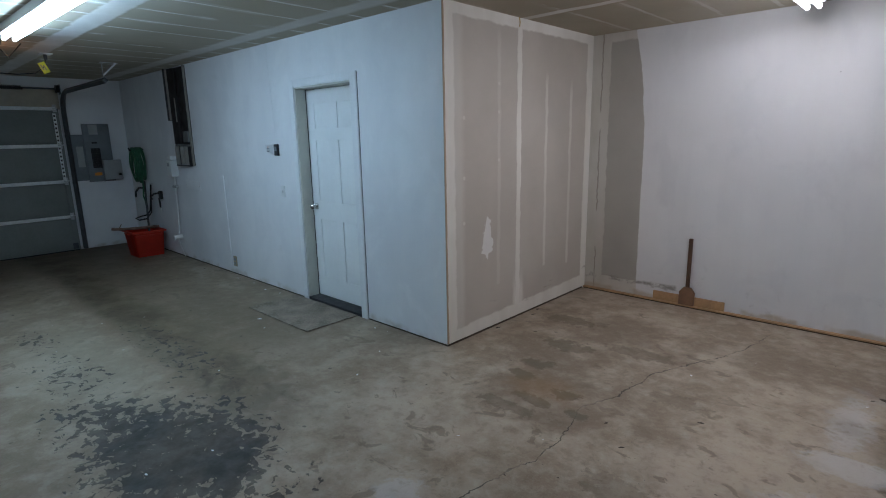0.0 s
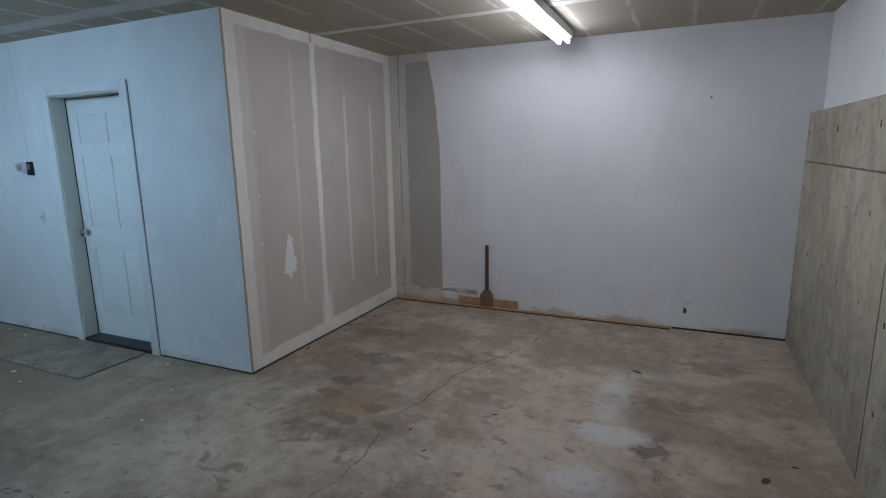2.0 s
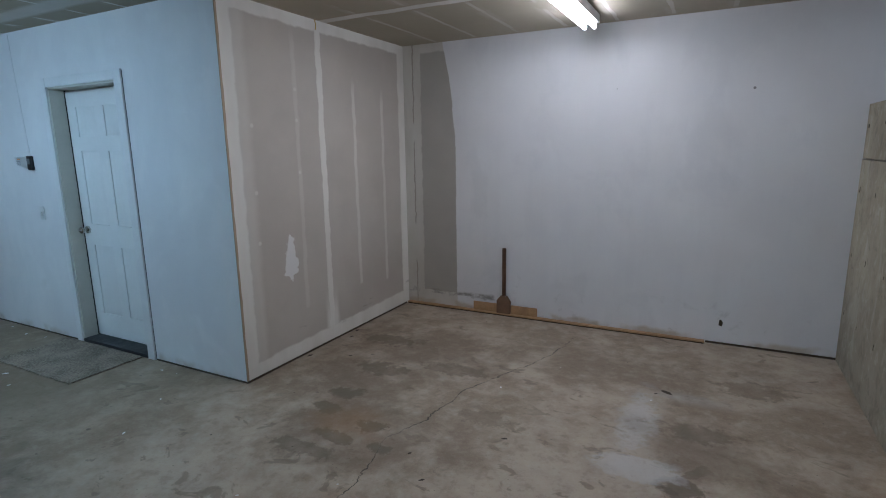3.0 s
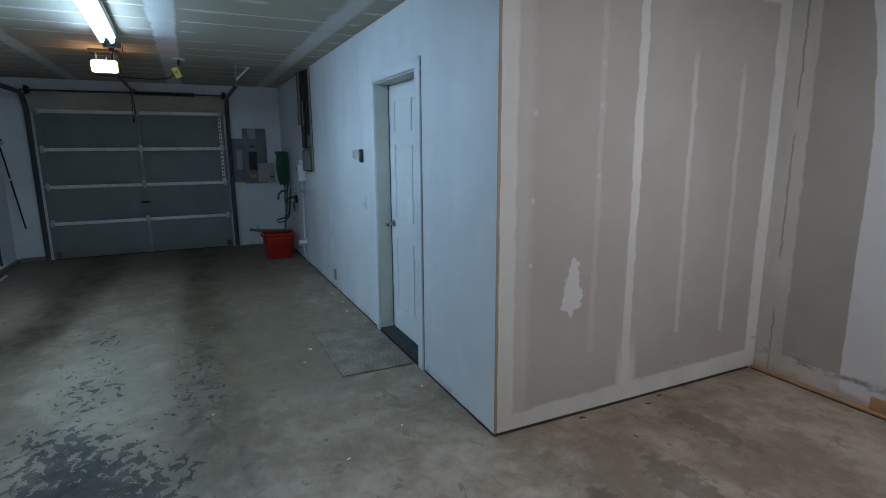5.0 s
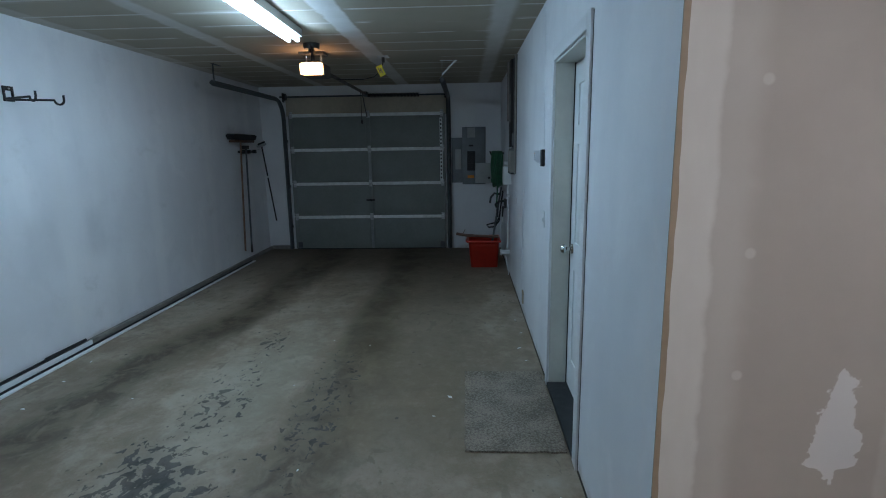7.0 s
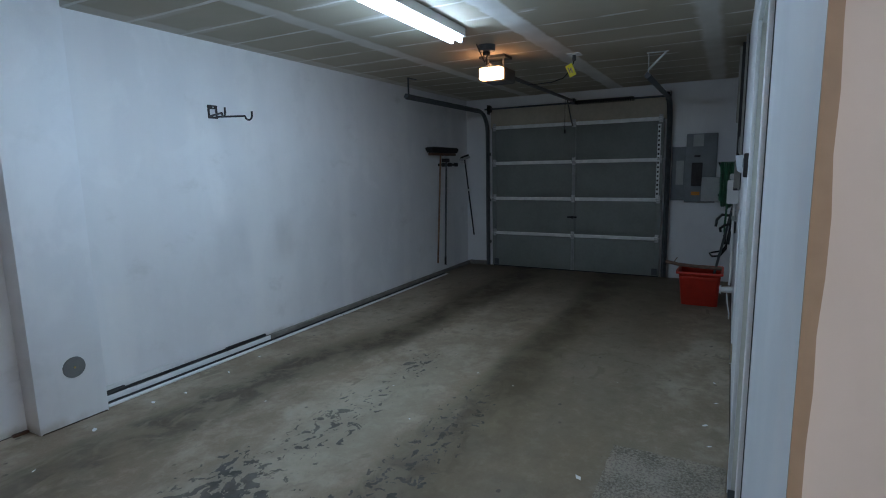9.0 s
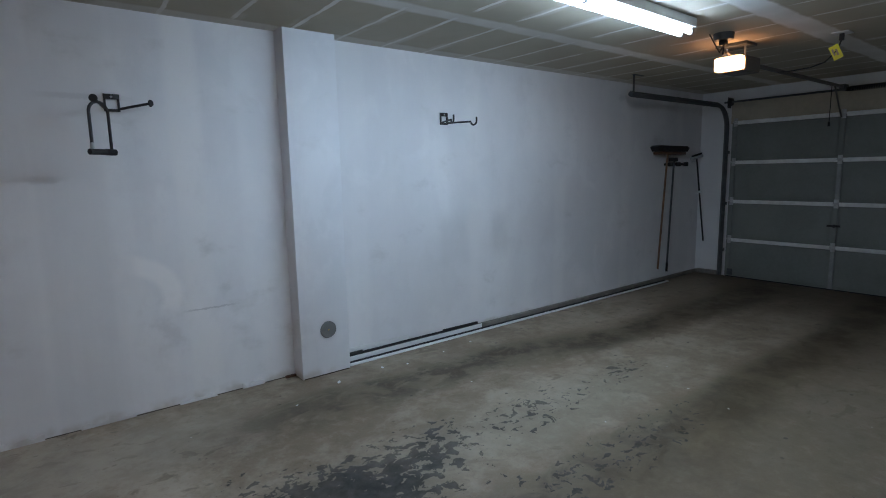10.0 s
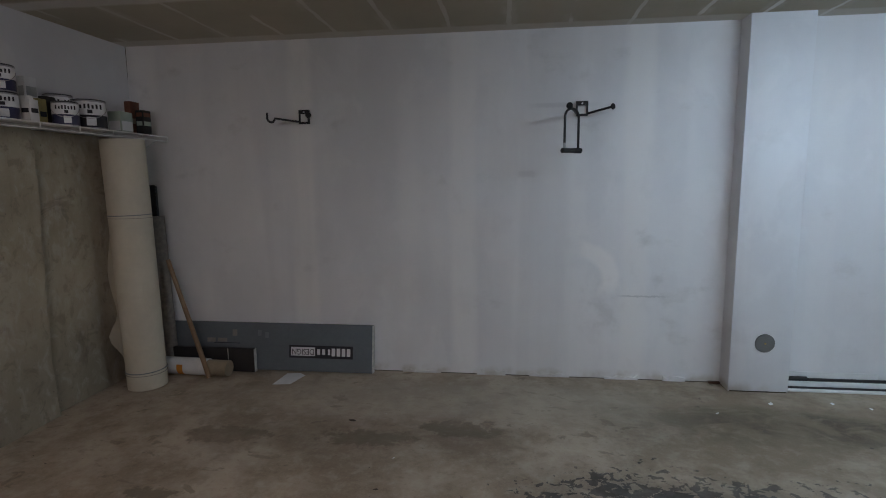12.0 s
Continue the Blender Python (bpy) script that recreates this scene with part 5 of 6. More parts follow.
# ---- foot of the long wall, pilaster cover, bike hooks ----
def build_south_things():
    s = thing("trim_board", (-3.6, -3.66, 0), "long white trim board lying along the wall", "board", "loose trim boards")
    part("board", box(fresh(), -6.0, -3.62, -3.654, -3.618, 0.001, 0.011, 0.002), TRIM, s)
    s = thing("trim_board", (-2.4, -3.66, 0), "white trim board lying along the wall", "board", "loose trim boards")
    part("board", box(fresh(), -3.60, -1.175, -3.656, -3.618, 0.001, 0.012, 0.002), TRIM, s)
    s = thing("trim_board", (-1.9, -3.70, 0), "white trim board standing against the foundation lip", "board", "loose trim boards")
    part("board", box(fresh(), -2.66, -1.172, -3.7035, -3.692, 0.001, 0.050, 0.002), TRIM, s)
    s = thing("trim_board", (-1.5, -3.74, 0.046), "thin grey trim strip behind the rod", "board", "loose trim boards")
    part("board", box(fresh(), -1.82, -1.175, YS + 0.0008, YS + 0.010, 0.046, 0.105, 0.002), WHITE_PLASTIC, s)
    # rod added to draw the dark line of the gap between the boards
    s = thing("floor_rod", (-3.6, -3.674, 0), "long black rod drawing the dark gap between the trim boards", "rod")
    part("rod", rod(fresh(), (-1.18, -3.673, 0.0105), (-5.98, -3.673, 0.0105), 0.0105), BLACK, s)
    s = thing("floor_rod", (-1.9, -3.715, 0.05), "thin black rod with thick ends on the ledge", "rod")
    part("rod", rod(fresh(), (-1.20, YS + 0.028, 0.058), (-2.62, YS + 0.028, 0.060), 0.010), BLACK, s)
    part("end", rod(fresh(), (-1.18, YS + 0.028, 0.062), (-1.34, YS + 0.028, 0.062), 0.017), BLACK, s)
    part("end", rod(fresh(), (-2.20, YS + 0.028, 0.062), (-2.62, YS + 0.028, 0.066), 0.017, 0.010), BLACK, s)
    d = thing("round_cover", (-0.99, PY, 0.29), "grey round cover plate on the pilaster", "cover plate")
    part("disc", rod(fresh(), (-0.985, PY + 0.0005, 0.354), (-0.985, PY + 0.009, 0.354), 0.066, 0.062, 28), PANEL_COVER, d)
    part("screw", rod(fresh(), (-0.985, PY + 0.009, 0.354), (-0.985, PY + 0.013, 0.354), 0.007, 0.005, 10), BRASS, d, "brass screw")

    def hook(x, z, arms, label, tips):
        h = thing("bike_hook", (x, YS, z), label, "wall hook", "folding wall hooks")
        y = YS + 0.003
        bm = fresh()
        a, b, t = 0.042, 0.052, 0.012
        box(bm, x - a, x + a, y, y + 0.014, z + b - 0.030, z + b, 0.002)
        box(bm, x - a, x + a, y, y + 0.014, z - b, z - b + 0.016, 0.002)
        box(bm, x - a, x - a + t, y, y + 0.014, z - b + 0.016, z + b - 0.030, 0.002)
        box(bm, x + a - t, x + a, y, y + 0.014, z - b + 0.016, z + b - 0.030, 0.002)
        part("bracket", bm, BLACK, h)
        part("spacer", box(fresh(), x - 0.04, x - 0.03, YS + 0.0005, y, z + b - 0.03, z + b - 0.01), BLACK, h)
        part("bolt", rod(fresh(), (x, y + 0.014, z + b - 0.017), (x, y + 0.02, z + b - 0.017), 0.006), STEEL, h)
        for (tx, ty, tz), shape in zip(arms, tips):
            sx = x + (a if tx > x else -a) * 0.85
            line = [(sx, y + 0.012, z - 0.036), (tx, ty, tz)]
            if shape == "hook":
                way = Vector((tx - sx, ty - y, 0)).normalized()
                line += [tuple(p) for p in arc((tx + way.x * 0.03, ty + way.y * 0.03, tz), 0.03, 180, 360, tuple(way), (0, 0, 1), 8)][1:]
                line.append((tx + way.x * 0.06, ty + way.y * 0.06, tz + 0.035))
            arm = part("arm", sweep(fresh(), line, 0.0078, 8), BLACK, h, "black wire arm")
            if shape == "disc":
                w = Vector((tx - sx, ty - y, 0)).normalized()
                p = Vector((tx, ty, tz))
                part("tip", rod(fresh(), p - w * 0.004, p + w * 0.004, 0.022, 0.019, 14), BLACK_RUBBER, arm, "black rubber disc")
        return h

    hook(-2.270, 2.005, [(-2.375, -3.49, 1.965), (-2.155, -3.49, 1.972)], "black folding bike hook with open arms", ("hook", "hook"))
    hook(0.272, 1.990, [(0.085, -3.590, 1.982), (0.392, -3.43, 1.975)], "black folding bike hook carrying a lock", ("disc", "disc"))
    hook(2.322, 1.980, [(2.48, -3.565, 1.955), (2.262, -3.66, 1.985)], "black folding bike hook with one arm out", ("hook", "disc"))
    u = thing("bike_lock", (0.36, -3.45, 1.67), "black U-lock hanging from a wall hook", "bike lock")
    ux, uy = 0.372, -3.455
    side = Vector((0.83, 0.56, 0)).normalized()
    c = Vector((ux, uy, 1.90))
    line = [c + side * 0.058 + Vector((0, 0, -0.20))] + [Vector(p) for p in arc(c, 0.058, 0, 180, tuple(side), (0, 0, 1), 12)] + [c - side * 0.058 + Vector((0, 0, -0.20))]
    part("shackle", sweep(fresh(), line, 0.0085, 8), BLACK, u)
    b0 = c + Vector((0, 0, -0.215))
    part("crossbar", rod(fresh(), b0 - side * 0.078, b0 + side * 0.078, 0.0165, None, 14), BLACK, u)
    part("collar", rod(fresh(), b0 - side * 0.080, b0 - side * 0.02, 0.0180, None, 14), BLACK_RUBBER, u, "black rubber collar")
    part("sleeve", rod(fresh(), c + side * 0.058 + Vector((0, 0, -0.20)), c + side * 0.058 + Vector((0, 0, -0.165)), 0.0105, None, 10), PANEL_LIGHT, u, "pale sleeve")
    # crumbled base strip
    rnd = random.Random(5)
    for x, w in ((-0.52, 0.16), (-0.18, 0.24), (0.32, 0.3), (0.8, 0.22), (1.3, 0.3)):
        bm = fresh()
        top = [(x + w * i / 8, 0.012 + rnd.uniform(0, 0.028)) for i in range(9)]
        prism(bm, [(x, 0.001), *top, (x + w, 0.001)], "y", YS + 0.0005, YS + 0.010 + rnd.uniform(0, 0.008))
        solid("plaster_flake", bm, WHITE_SOUTH, "loose white plaster flake at the wall foot", "plaster", "plaster flakes")


PANEL_COVER = plain("grey_cover_plate", (0.15, 0.155, 0.15), 0.55, 0, 0.12, 12)
BRASS = plain("brass_screw", (0.55, 0.38, 0.14), 0.3, 0.9, 0.1)
build_south_things()


# ---- back wall foot ----
def build_back_things():
    p = thing("floor_plank", (1.4, 2.15, 0), "thin raw wood plank along the back wall", "plank")
    part("plank", box(fresh(), 0.012, 2.795, YK - 0.055, YK - 0.006, 0.010, 0.0215, 0.002), PALE_WOOD, p)
    b = thing("wood_board", (1.07, 2.15, 0.022), "short pine board standing on the plank", "board")
    part("board", box(fresh(), 0.752, 1.392, YK - 0.030, YK - 0.010, 0.022, 0.104, 0.003, None), PALE_WOOD, b)
    s = thing("paddle", (1.07, 2.14, 0.022), "wooden paddle with a dark handle leaning on the wall", "paddle")
    out = [(1.003, 0.024), (1.137, 0.024), (1.140, 0.145), (1.105, 0.195), (1.040, 0.195), (1.002, 0.145)]
    part("blade", prism(fresh(), out, "y", YK - 0.052, YK - 0.032), BROWN_WOOD, s)
    part("handle", box(fresh(), 1.054, 1.086, YK - 0.048, YK - 0.020, 0.185, 0.655, 0.005), DARK_WOOD, s, "dark stained handle")
    w = thing("loose_wire", (0.01, 0.913, 2.47), "short wire end hanging from the ceiling edge", "wire")
    part("wire", sweep(fresh(), [(0.006, 0.913, H - 0.001), (0.012, 0.915, 2.51), (0.010, 0.912, 2.475)], 0.004, 6), BRASS, w)
    o = thing("wall_hole", (2.9, YK, 0.16), "small dark hole with a torn rim in the back wall", "hole")
    part("rim", prism(fresh(), [(2.885, 0.155), (2.91, 0.15), (2.915, 0.18), (2.90, 0.205), (2.888, 0.195)], "y", YK - 0.003, YK - 0.0005), LEAF, o)


build_back_things()


# ---- south-east corner: rolls, carton, shelf ----
def build_corner_store():
    r = thing("flooring_roll", (3.47, -3.33, 0), "tall cream vinyl roll leaning under the shelf", "roll")
    a, b = Vector((3.445, -3.275, 0.006)), Vector((3.47, -3.262, 1.80))
    way = (b - a).normalized()
    bm = rod(fresh(), a, b, 0.134, 0.140, 40)
    part("roll", bm, VINYL, r)
    for h in (0.13, 1.27):
        q = a + way * h
        bm = rod(fresh(), q - way * 0.003, q + way * 0.003, 0.1405, None, 40)
        part("strap", bm, PANEL_GREY, r, "dark strap")
        q2 = q - way * 0.022
        part("strap", rod(fresh(), q2 - way * 0.0015, q2 + way * 0.0015, 0.1395, None, 40), RACK_PALE, r)
    # loose curled edge of the sheet
    bm = fresh()
    cols = []
    for i in range(25):
        z = 0.10 + 1.25 * i / 24
        out = 0.022 + 0.050 * math.exp(-((z - 0.85) / 0.25) ** 2) + 0.085 * math.exp(-((z - 0.40) / 0.11) ** 2)
        base = a + way * z
        cols.append([bm.verts.new((base.x + 0.79 * (0.118 + out * k) - 0.02 * k, base.y + 0.61 * (0.118 + out * k), z)) for k in (0.0, 0.5, 1.0)])
    for c0, c1 in zip(cols, cols[1:]):
        for k in range(2):
            bm.faces.new((c0[k], c0[k + 1], c1[k + 1], c1[k]))
    bmesh.ops.solidify(bm, geom=list(bm.faces), thickness=0.004)
    part("loose_edge", bm, VINYL, r, "curled loose edge")
    g = thing("underlay_roll", (3.54, -3.66, 0), "thin grey underlay roll standing in the corner", "roll")
    part("roll", rod(fresh(), (3.50, -3.635, 0.002), (3.555, -3.665, 1.235), 0.062, 0.064, 24), FELT, g)
    k = thing("dark_case", (3.6, -3.70, 1.2), "slim black case standing behind the rolls", "case")
    part("case", box(fresh(), 3.585, 3.645, YS + 0.012, YS + 0.03, 0.002, 1.48, 0.004), BLACK, k)
    part("strip", box(fresh(), 3.570, 3.580, YS + 0.012, YS + 0.022, 0.002, 1.47, 0.002), DULL_STEEL, k)
    k = thing("thin_pole", (3.62, -3.66, 0), "thin dark pole standing in the corner", "pole")
    part("pole", rod(fresh(), (3.63, -3.60, 0.002), (3.635, -3.62, 1.80), 0.014), RACK_GREY, k)
    s = thing("wooden_pole", (3.07, -3.45, 0), "loose wooden tool handle leaning on the rolls", "handle")
    part("handle", rod(fresh(), (3.05, -3.43, 0.015), (3.42, -3.58, 0.90), 0.019, 0.016, 14), BROWN_WOOD_LIGHT, s)
    # small roll with a label
    p = thing("paper_roll", (3.2, -3.53, 0), "white wrapped roll with a brown paper end", "roll")
    part("wrap", rod(fresh(), (3.50, -3.53, 0.068), (3.10, -3.515, 0.068), 0.066, 0.066, 28), PAPER, p)
    part("core", rod(fresh(), (3.10, -3.515, 0.064), (2.93, -3.51, 0.064), 0.061, 0.062, 28), KRAFT, p, "brown paper end")
    bm = rod(fresh(), (3.335, -3.5245, 0.068), (3.285, -3.5225, 0.068), 0.0668, None, 28)
    bmesh.ops.delete(bm, geom=[v for v in bm.verts if v.co.y < -3.50 or v.co.z > 0.10], context="VERTS")
    part("label", bm, ORANGE, p, "orange label")
    # flat carton leaning against the wall
    c = thing("flooring_carton", (2.7, -3.68, 0), "long grey flooring carton leaning on the wall", "carton")
    tilt = Euler((radians(9), 0, 0)).to_matrix().to_4x4()
    yb = -3.675

    def lean(x0, x1, z0, z1, d0, d1, bevel=0.0):
        """A slab in the carton's own leaning plane; d is the way out of its face."""
        bm = box(fresh(), x0, x1, d0, d1, z0, z1, bevel)
        bmesh.ops.transform(bm, matrix=Matrix.Translation((0, yb, 0.004)) @ tilt, verts=bm.verts)
        return bm
    part("body", lean(1.828, 3.57, 0.0, 0.372, -0.030, 0.030, 0.004), CARTON, c)
    part("torn_edge", lean(1.823, 1.832, 0.003, 0.369, -0.026, 0.031, 0.002), CARTON_EDGE, c, "torn pale edge")
    lab = part("label", lean(1.985, 2.505, 0.105, 0.205, 0.030, 0.0318), INK, c, "black label with pale shapes")
    part("label_field", lean(2.292, 2.490, 0.122, 0.190, 0.0318, 0.0328), PAPER, lab)
    curve = bpy.data.curves.new("word", "FONT")
    curve.body, curve.size, curve.extrude, curve.align_x, curve.align_y = "DESIGN", 0.066, 0.0004, "CENTER", "CENTER"
    ob = new("word", curve)
    bpy.context.view_layer.update()
    letters = bpy.data.meshes.new_from_object(ob.evaluated_get(bpy.context.evaluated_depsgraph_get()))
    bpy.data.objects.remove(ob)
    bm = fresh()
    bm.from_mesh(letters)
    wide = max(v.co.x for v in bm.verts) - min(v.co.x for v in bm.verts)
    # the carton stands upside down, and so does its word
    bmesh.ops.transform(bm, matrix=Matrix.Translation((0, yb, 0.004)) @ tilt @ Matrix.Translation((2.391, 0.0332, 0.156)) @ pose(0, 0, 0, 90, 0, 180) @ Matrix.Rotation(math.pi, 4, "Z")
                        @ Matrix.Diagonal((0.176 / wide, 1, 1, 1)), verts=bm.verts)
    part("word", bm, INK, lab)
    for k, w in enumerate((0.036, 0.036, 0.036, 0.036, 0.022, 0.030, 0.030)):
        x = 2.005 + 0.041 * k
        z = 0.125 if k < 4 else 0.134
        part("bar", lean(x, x + w * 0.8, z, 0.186 if k < 4 else 0.178, 0.0318, 0.0328), PAPER, lab)
    for x0, x1, z0, z1 in ((2.945, 2.985, 0.265, 0.315), (3.03, 3.11, 0.215, 0.245), (3.13, 3.20, 0.212, 0.245)):
        part("sticker", lean(x0, x1, z0, z1, 0.030, 0.0315), RACK_PALE, c, "pale torn sticker")
    part("print_line", lean(2.92, 3.14, 0.205, 0.210, 0.030, 0.0312), INK, c)
    for x, z in ((2.74, 0.27), (2.68, 0.255)):
        part("scuff", lean(x, x + 0.03, z, z + 0.045, 0.030, 0.0308), PANEL_GREY, c)
    d = thing("dark_carton", (3.1, -3.63, 0), "low black carton before the grey one", "carton")
    part("body", box(fresh(), 2.772, 3.46, -3.640, -3.607, 0.002, 0.19, 0.003), INK_BOX, d)
    part("edge", box(fresh(), 2.766, 2.7715, -3.640, -3.606, 0.002, 0.19, 0.001), CARTON_EDGE, d, "pale torn edge")
    part("crease", box(fresh(), 2.985, 2.991, -3.6075, -3.6055, 0.10, 0.188), CARTON_EDGE, d)
    s = thing("paper_sheet", (2.44, -3.5, 0), "white paper sheet lying on the slab", "paper")
    part("sheet", prism(fresh(), [(2.52, -3.38), (2.39, -3.40), (2.345, -3.575), (2.40, -3.62), (2.50, -3.60)], "z", 0.001, 0.004), PAPER, s)
    # wire shelf on the ledge
    w = thing("wire_shelf", (3.57, -2.3, 1.80), "white wire shelf fixed above the concrete ledge", "shelf")
    y0, y1, x0, x1, z = -3.66, -1.15, 3.40, XE2 - 0.006, 1.846
    for x, zz in ((x0, z), (x0, z - 0.034), ((x0 + x1) / 2, z - 0.004), (x1, z)):
        part("bar", rod(fresh(), (x, y0, zz), (x, y1, zz), 0.0042, None, 8), WHITE_PLASTIC, w)
    k = 0
    y = y0 + 0.005
    while y < y1:
        part("wire", rod(fresh(), (x0, y, z + 0.003), (x1, y, z + 0.003), 0.0019, None, 5), WHITE_PLASTIC, w)
        if k % 11 == 0:
            part("upright", rod(fresh(), (x0 - 0.001, y, z), (x0 - 0.001, y, z - 0.034), 0.0042, None, 8), WHITE_PLASTIC, w)
        y += 0.0254
        k += 1
    for y in (-3.55, -2.2, -1.3):
        part("brace", rod(fresh(), (x0 + 0.01, y, z - 0.034), (XE - 0.004 + (0.05 if y < -2.73 else 0), y, z - 0.20), 0.005, None, 8), WHITE_PLASTIC, w)
        part("clip", box(fresh(), x1 - 0.004, XE2 - 0.0005, y - 0.012, y + 0.012, z - 0.012, z + 0.012, 0.002), WHITE_PLASTIC, w)
    return z + 0.005


INK_BOX = plain("black_carton", (0.018, 0.016, 0.016), 0.6, 0, 0.2)
BROWN_WOOD_LIGHT = plain("ash_handle_wood", (0.24, 0.155, 0.085), 0.6, 0, 0.2, 10)
SHELF_TOP = build_corner_store()


# ---- cans and packs on the shelf ----
def build_can(x, y, z, r, h, low, label, lid=True, bail=True):
    """A paint can: tin, paper wrap in two colours, printed bars, lid and bail."""
    c = thing("paint_can", (x, y, z), label, "paint can", "paint cans on the shelf")
    part("tin", rod(fresh(), (x, y, z), (x, y, z + h), r, r, 28), TIN, c)
    if lid:
        part("lid", rod(fresh(), (x, y, z + h), (x, y, z + h + 0.008), r * 1.03, r * 0.97, 28), LID, c, "dark lid")
    part("wrap", rod(fresh(), (x, y, z + h * 0.48), (x, y, z + h * 0.95), r * 1.008, None, 28), PAPER, c, "white printed wrap")
    part("wrap", rod(fresh(), (x, y, z + h * 0.04), (x, y, z + h * 0.478), r * 1.008, None, 28), low, c, "lower printed wrap")
    d = Vector((0.69 - x, 0.2 - y, 0)).normalized()
    e = Vector((-d.y, d.x, 0))
    turn = Matrix(((d.x, e.x, 0), (d.y, e.y, 0), (0, 0, 1))).to_4x4()

    def badge(name, s, zz, w, hh, m):
        a = math.asin(max(-0.95, min(0.95, s / r)))
        q = turn @ Vector((r * 1.012 * math.cos(a), s, 0))
        part(name, box(fresh(), x + q.x - 0.0015, x + q.x + 0.0015, y + q.y - w / 2, y + q.y + w / 2, z + zz, z + zz + hh, 0,
                       turn @ Matrix.Rotation(a, 4, "Z")), m, c)
    for i in range(7):
        badge("bar", -r * 0.66 + i * r * 0.22, h * 0.70, r * 0.115, h * (0.17, 0.13, 0.16)[i % 3], INK)
    badge("emblem", r * 0.05, h * 0.53, r * 0.28, h * 0.13, INK)
    badge("label_field", r * 0.1, h * 0.10, r * 0.55, h * 0.30, PAPER)
    if bail:
        part("bail", sweep(fresh(), [tuple(Vector((x, y, z + h * 0.8)) + e * r * 1.03 * math.cos(t) + d * r * 1.06 * math.sin(t) - Vector((0, 0, h * 0.45 * math.sin(t)))) for t in [math.pi * i / 10 for i in range(11)]], 0.002, 5), TIN, c)
    return c


LID = plain("dark_can_lid", (0.05, 0.05, 0.06), 0.4, 0.4, 0.2)


def build_shelf_things():
    z = SHELF_TOP
    build_can(3.50, -2.270, z, 0.078, 0.145, NAVY, "white and navy paint can on the wire shelf")
    build_can(3.53, -2.443, z, 0.078, 0.140, NAVY, "printed paint can under another can", True, False)
    build_can(3.53, -2.440, z + 0.149, 0.076, 0.135, NAVY, "white and navy paint can stacked on another")
    build_can(3.64, -2.33, z, 0.078, 0.165, NAVY, "dark paint can at the back of the shelf")
    build_can(3.47, -2.800, z, 0.070, 0.135, NAVY, "small printed paint can with a plain lid")
    build_can(3.63, -2.930, z, 0.080, 0.200, INK, "dark paint can with a white band")
    build_can(3.50, -3.020, z, 0.098, 0.175, INK, "large white paint can with dark print")

    def pack(name, x0, x1, y0, y1, h, m, label, cat, cap=None, bars=()):
        t = thing(name, ((x0 + x1) / 2, (y0 + y1) / 2, z), label, cat)
        part("body", box(fresh(), x0, x1, y0, y1, z, z + h, 0.006), m, t)
        if cap:
            part("cap", rod(fresh(), ((x0 + x1) / 2, (y0 + y1) / 2, z + h), ((x0 + x1) / 2, (y0 + y1) / 2, z + h + cap), 0.022, 0.018, 14), WHITE_PLASTIC, t, "white cap")
        for a, b, mm in bars:
            part("label", box(fresh(), x0 - 0.0015, x0 - 0.0002, y0 + 0.008, y1 - 0.008, z + a * h, z + b * h), mm, t)
            part("label", box(fresh(), x0 + 0.008, x1 - 0.008, y1 + 0.0002, y1 + 0.0015, z + a * h, z + b * h), mm, t)
        return t

    pack("spray_bottle", 3.44, 3.50, -2.585, -2.525, 0.125, WHITE_PLASTIC, "small white bottle with a dark emblem", "bottle", 0.02, ((0.4, 0.6, INK),))
    pack("carton_pack", 3.60, 3.65, -2.755, -2.67, 0.28, PAPER, "tall white printed pack standing at the back", "box", None, ((0.2, 0.3, PANEL_LIGHT), (0.6, 0.8, PANEL_LIGHT)))
    pack("yellow_bottle", 3.52, 3.575, -2.725, -2.665, 0.15, KHAKI, "dull yellow bottle between the cans", "bottle", None, ((0.3, 0.5, INK),))
    pack("dark_box", 3.57, 3.67, -2.845, -2.77, 0.18, INK_BOX, "dark box at the back of the shelf", "box")
    pack("slim_can", 3.56, 3.62, -3.235, -3.165, 0.175, INK_BOX, "slim dark can with a pale side", "can", None, ((0.1, 0.9, PALE_GREEN),))
    pack("plastic_jar", 3.46, 3.56, -3.375, -3.255, 0.145, PALE_GREEN, "pale green translucent tub", "tub", None, ((0.1, 0.55, PAPER),))
    pack("seed_pack", 3.57, 3.62, -3.605, -3.505, 0.25, RUST_RED, "tall brown-red pack with a kraft label", "box", None, ((0.35, 0.5, KRAFT),))
    pack("seed_pack", 3.46, 3.52, -3.575, -3.485, 0.18, INK_BOX, "dark pack with a red band", "box", None, ((0.74, 0.9, RUST_RED), (0.38, 0.55, PALE_GREEN)))


KHAKI = plain("dull_yellow_plastic", (0.30, 0.26, 0.10), 0.55, 0, 0.15)
build_shelf_things()


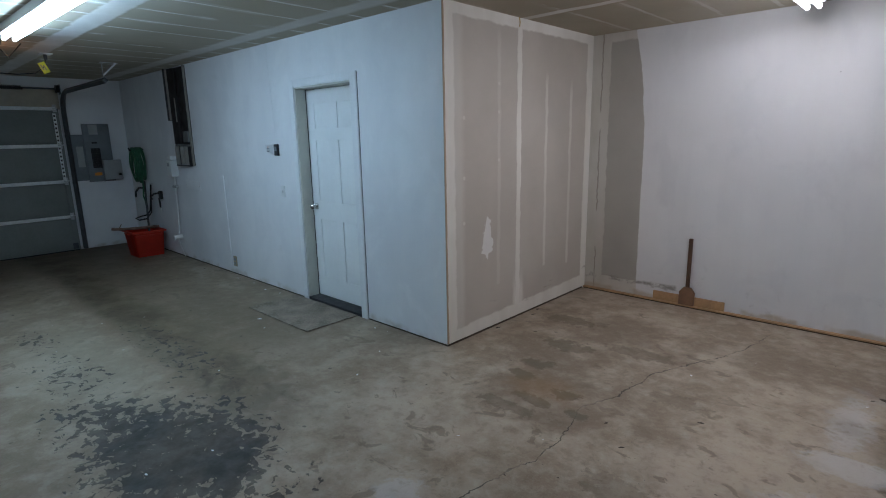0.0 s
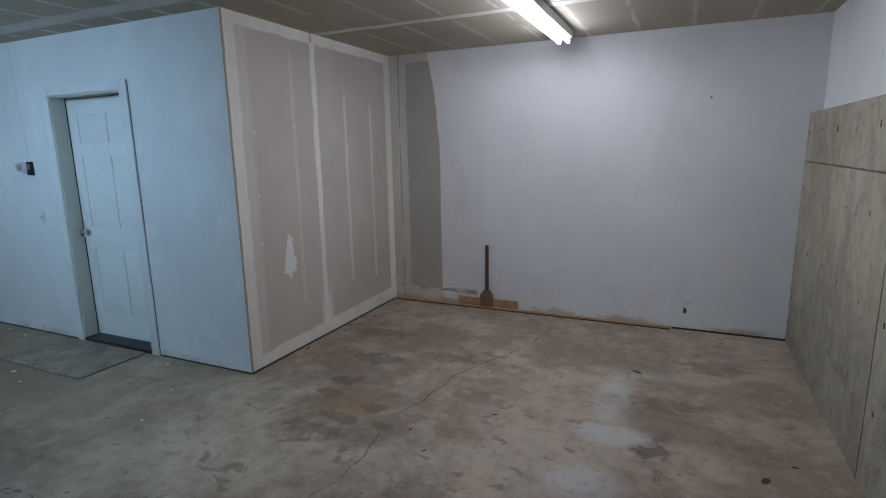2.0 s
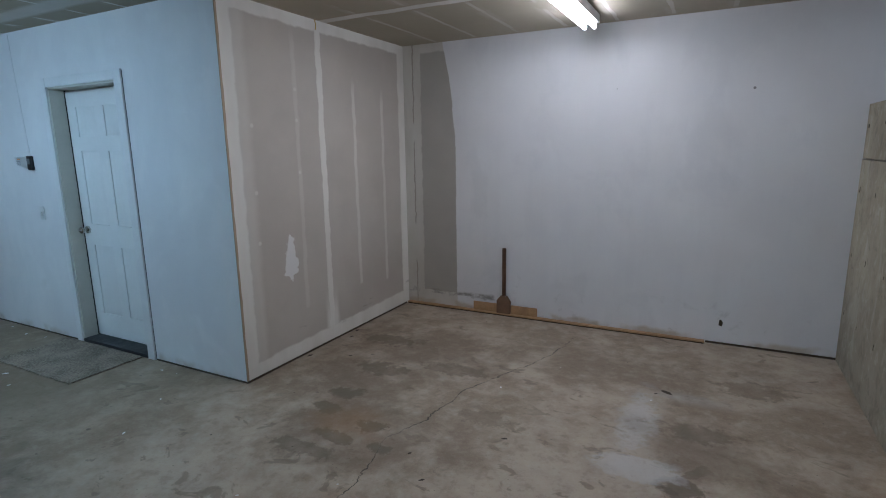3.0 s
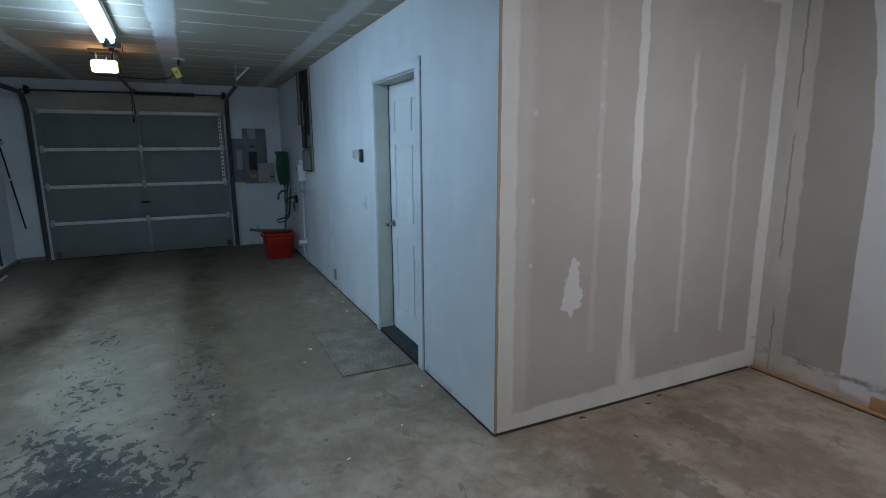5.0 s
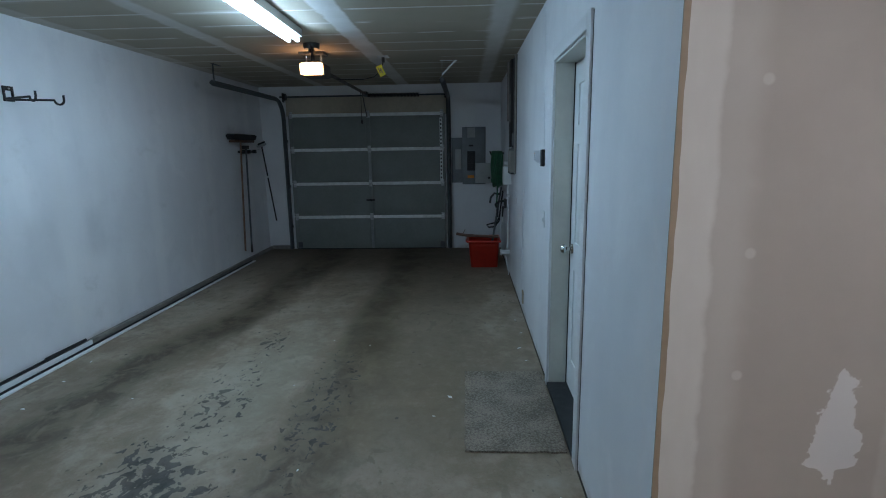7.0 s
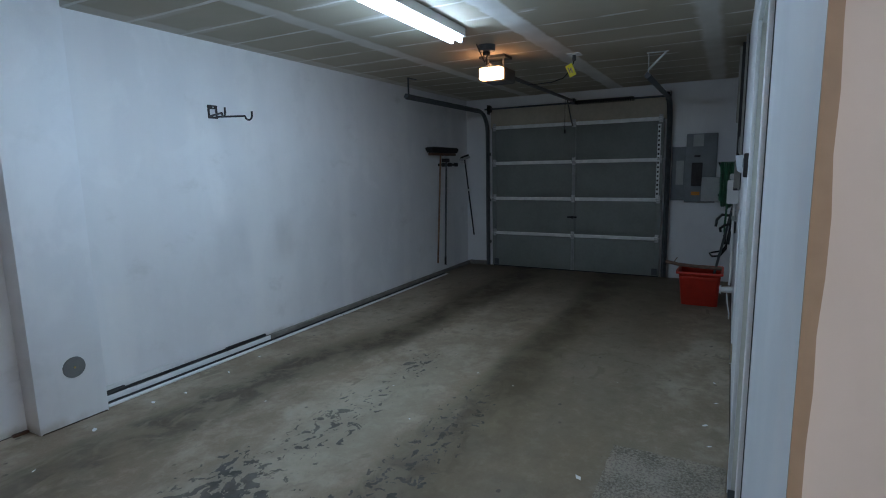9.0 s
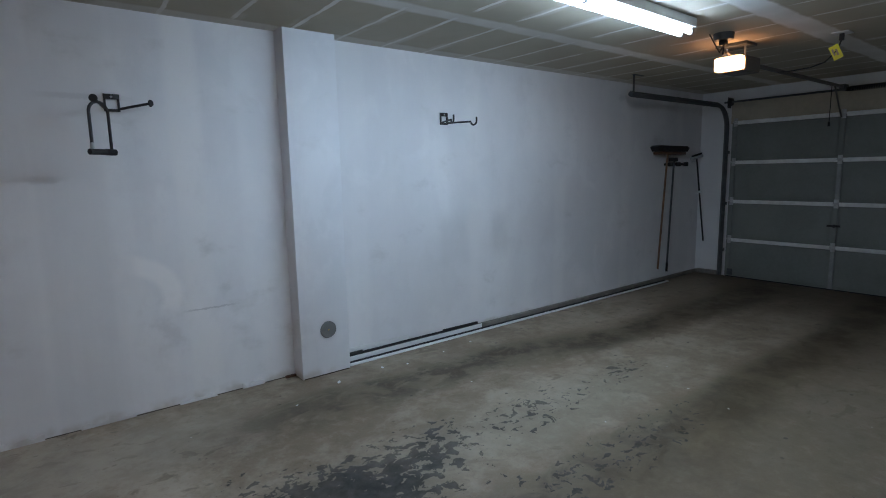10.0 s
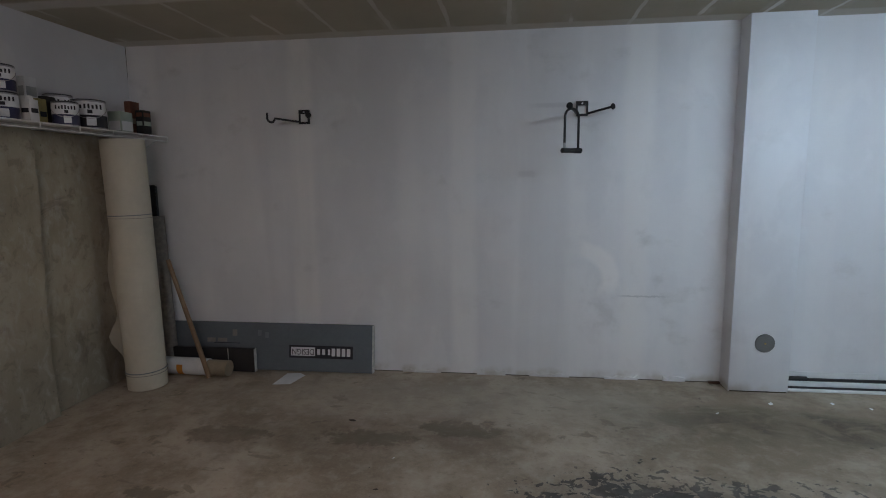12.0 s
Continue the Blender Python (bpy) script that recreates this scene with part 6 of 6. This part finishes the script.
# ---- leaves and crumbs on the slab ----
def build_debris():
    rnd = random.Random(11)

    def leaf(x, y, s, a, m=LEAF, label="dry dark leaf on the slab", name="dry_leaf", cat="leaf"):
        bm = fresh()
        top, bot = [], []
        for i in range(7):
            u = i / 6 - 0.5
            w = (0.25 - u * u) * rnd.uniform(0.7, 1.2)
            top.append((u, w)), bot.append((u, -w * rnd.uniform(0.6, 1.0)))
        out = top + bot[::-1][1:-1]
        ring = [bm.verts.new((p[0] * s, p[1] * s, 0.002 + s * 0.22 * abs(p[1]) + s * 0.12 * p[0] * p[0])) for p in out]
        bm.faces.new(ring)
        bmesh.ops.solidify(bm, geom=list(bm.faces), thickness=-0.0018)
        ob = solid(name, bm, m, label, cat, "litter on the slab")
        ob.matrix_basis = pose(x, y, 0.002, 0, 0, a)

    for x, y, s, a in ((2.60, 1.07, 0.085, -30), (2.54, 1.03, 0.03, 40), (3.27, -0.02, 0.07, 60), (3.42, 0.16, 0.04, 10), (0.06, 0.57, 0.06, 80),
                       (0.10, 1.05, 0.05, 70), (0.35, 0.70, 0.035, 20), (2.20, -0.75, 0.03, 50), (0.05, 1.2, 0.05, 95), (1.85, 0.1, 0.04, 15),
                       (1.45, -0.25, 0.03, 70), (1.62, -0.42, 0.035, 45), (1.75, -2.86, 0.06, -20), (1.42, -2.15, 0.03, 10)):
        leaf(x, y, s, a)
    for i in range(26):
        leaf(rnd.uniform(0.3, 3.5), rnd.uniform(-2.8, 1.9), rnd.uniform(0.008, 0.02), rnd.uniform(0, 180), LEAF, "dark crumb on the slab", "crumb", "crumb")
    for i in range(24):
        leaf(rnd.uniform(-3.4, 2.6), rnd.uniform(-3.4, 1.2), rnd.uniform(0.010, 0.03), rnd.uniform(0, 180), PAPER, "white plaster chip on the slab", "plaster_chip", "plaster")
    for x, y, s in ((-1.75, -0.66, 0.05), (-2.35, -0.10, 0.03), (-2.6, -0.13, 0.045), (-2.95, -0.08, 0.03), (-1.5, -0.75, 0.025), (-3.3, -0.1, 0.03), (-0.75, -0.12, 0.03),
                    (-1.35, -3.42, 0.05), (-1.55, -3.36, 0.04), (-0.95, -3.38, 0.06), (-1.95, -3.40, 0.035), (-0.55, -3.2, 0.03), (-2.3, -3.45, 0.03), (0.9, -0.9, 0.02)):
        leaf(x, y, s, rnd.uniform(0, 180), PAPER, "white plaster chip on the slab", "plaster_chip", "plaster")
    bm = box(fresh(), PX1 + 0.004, PX1 + 0.085, YS + 0.008, YS + 0.035, 0.001, 0.016, 0.003)
    solid("wood_shim", bm, DARK_WOOD, "small dark wood shim beside the pilaster", "wood")


build_debris()
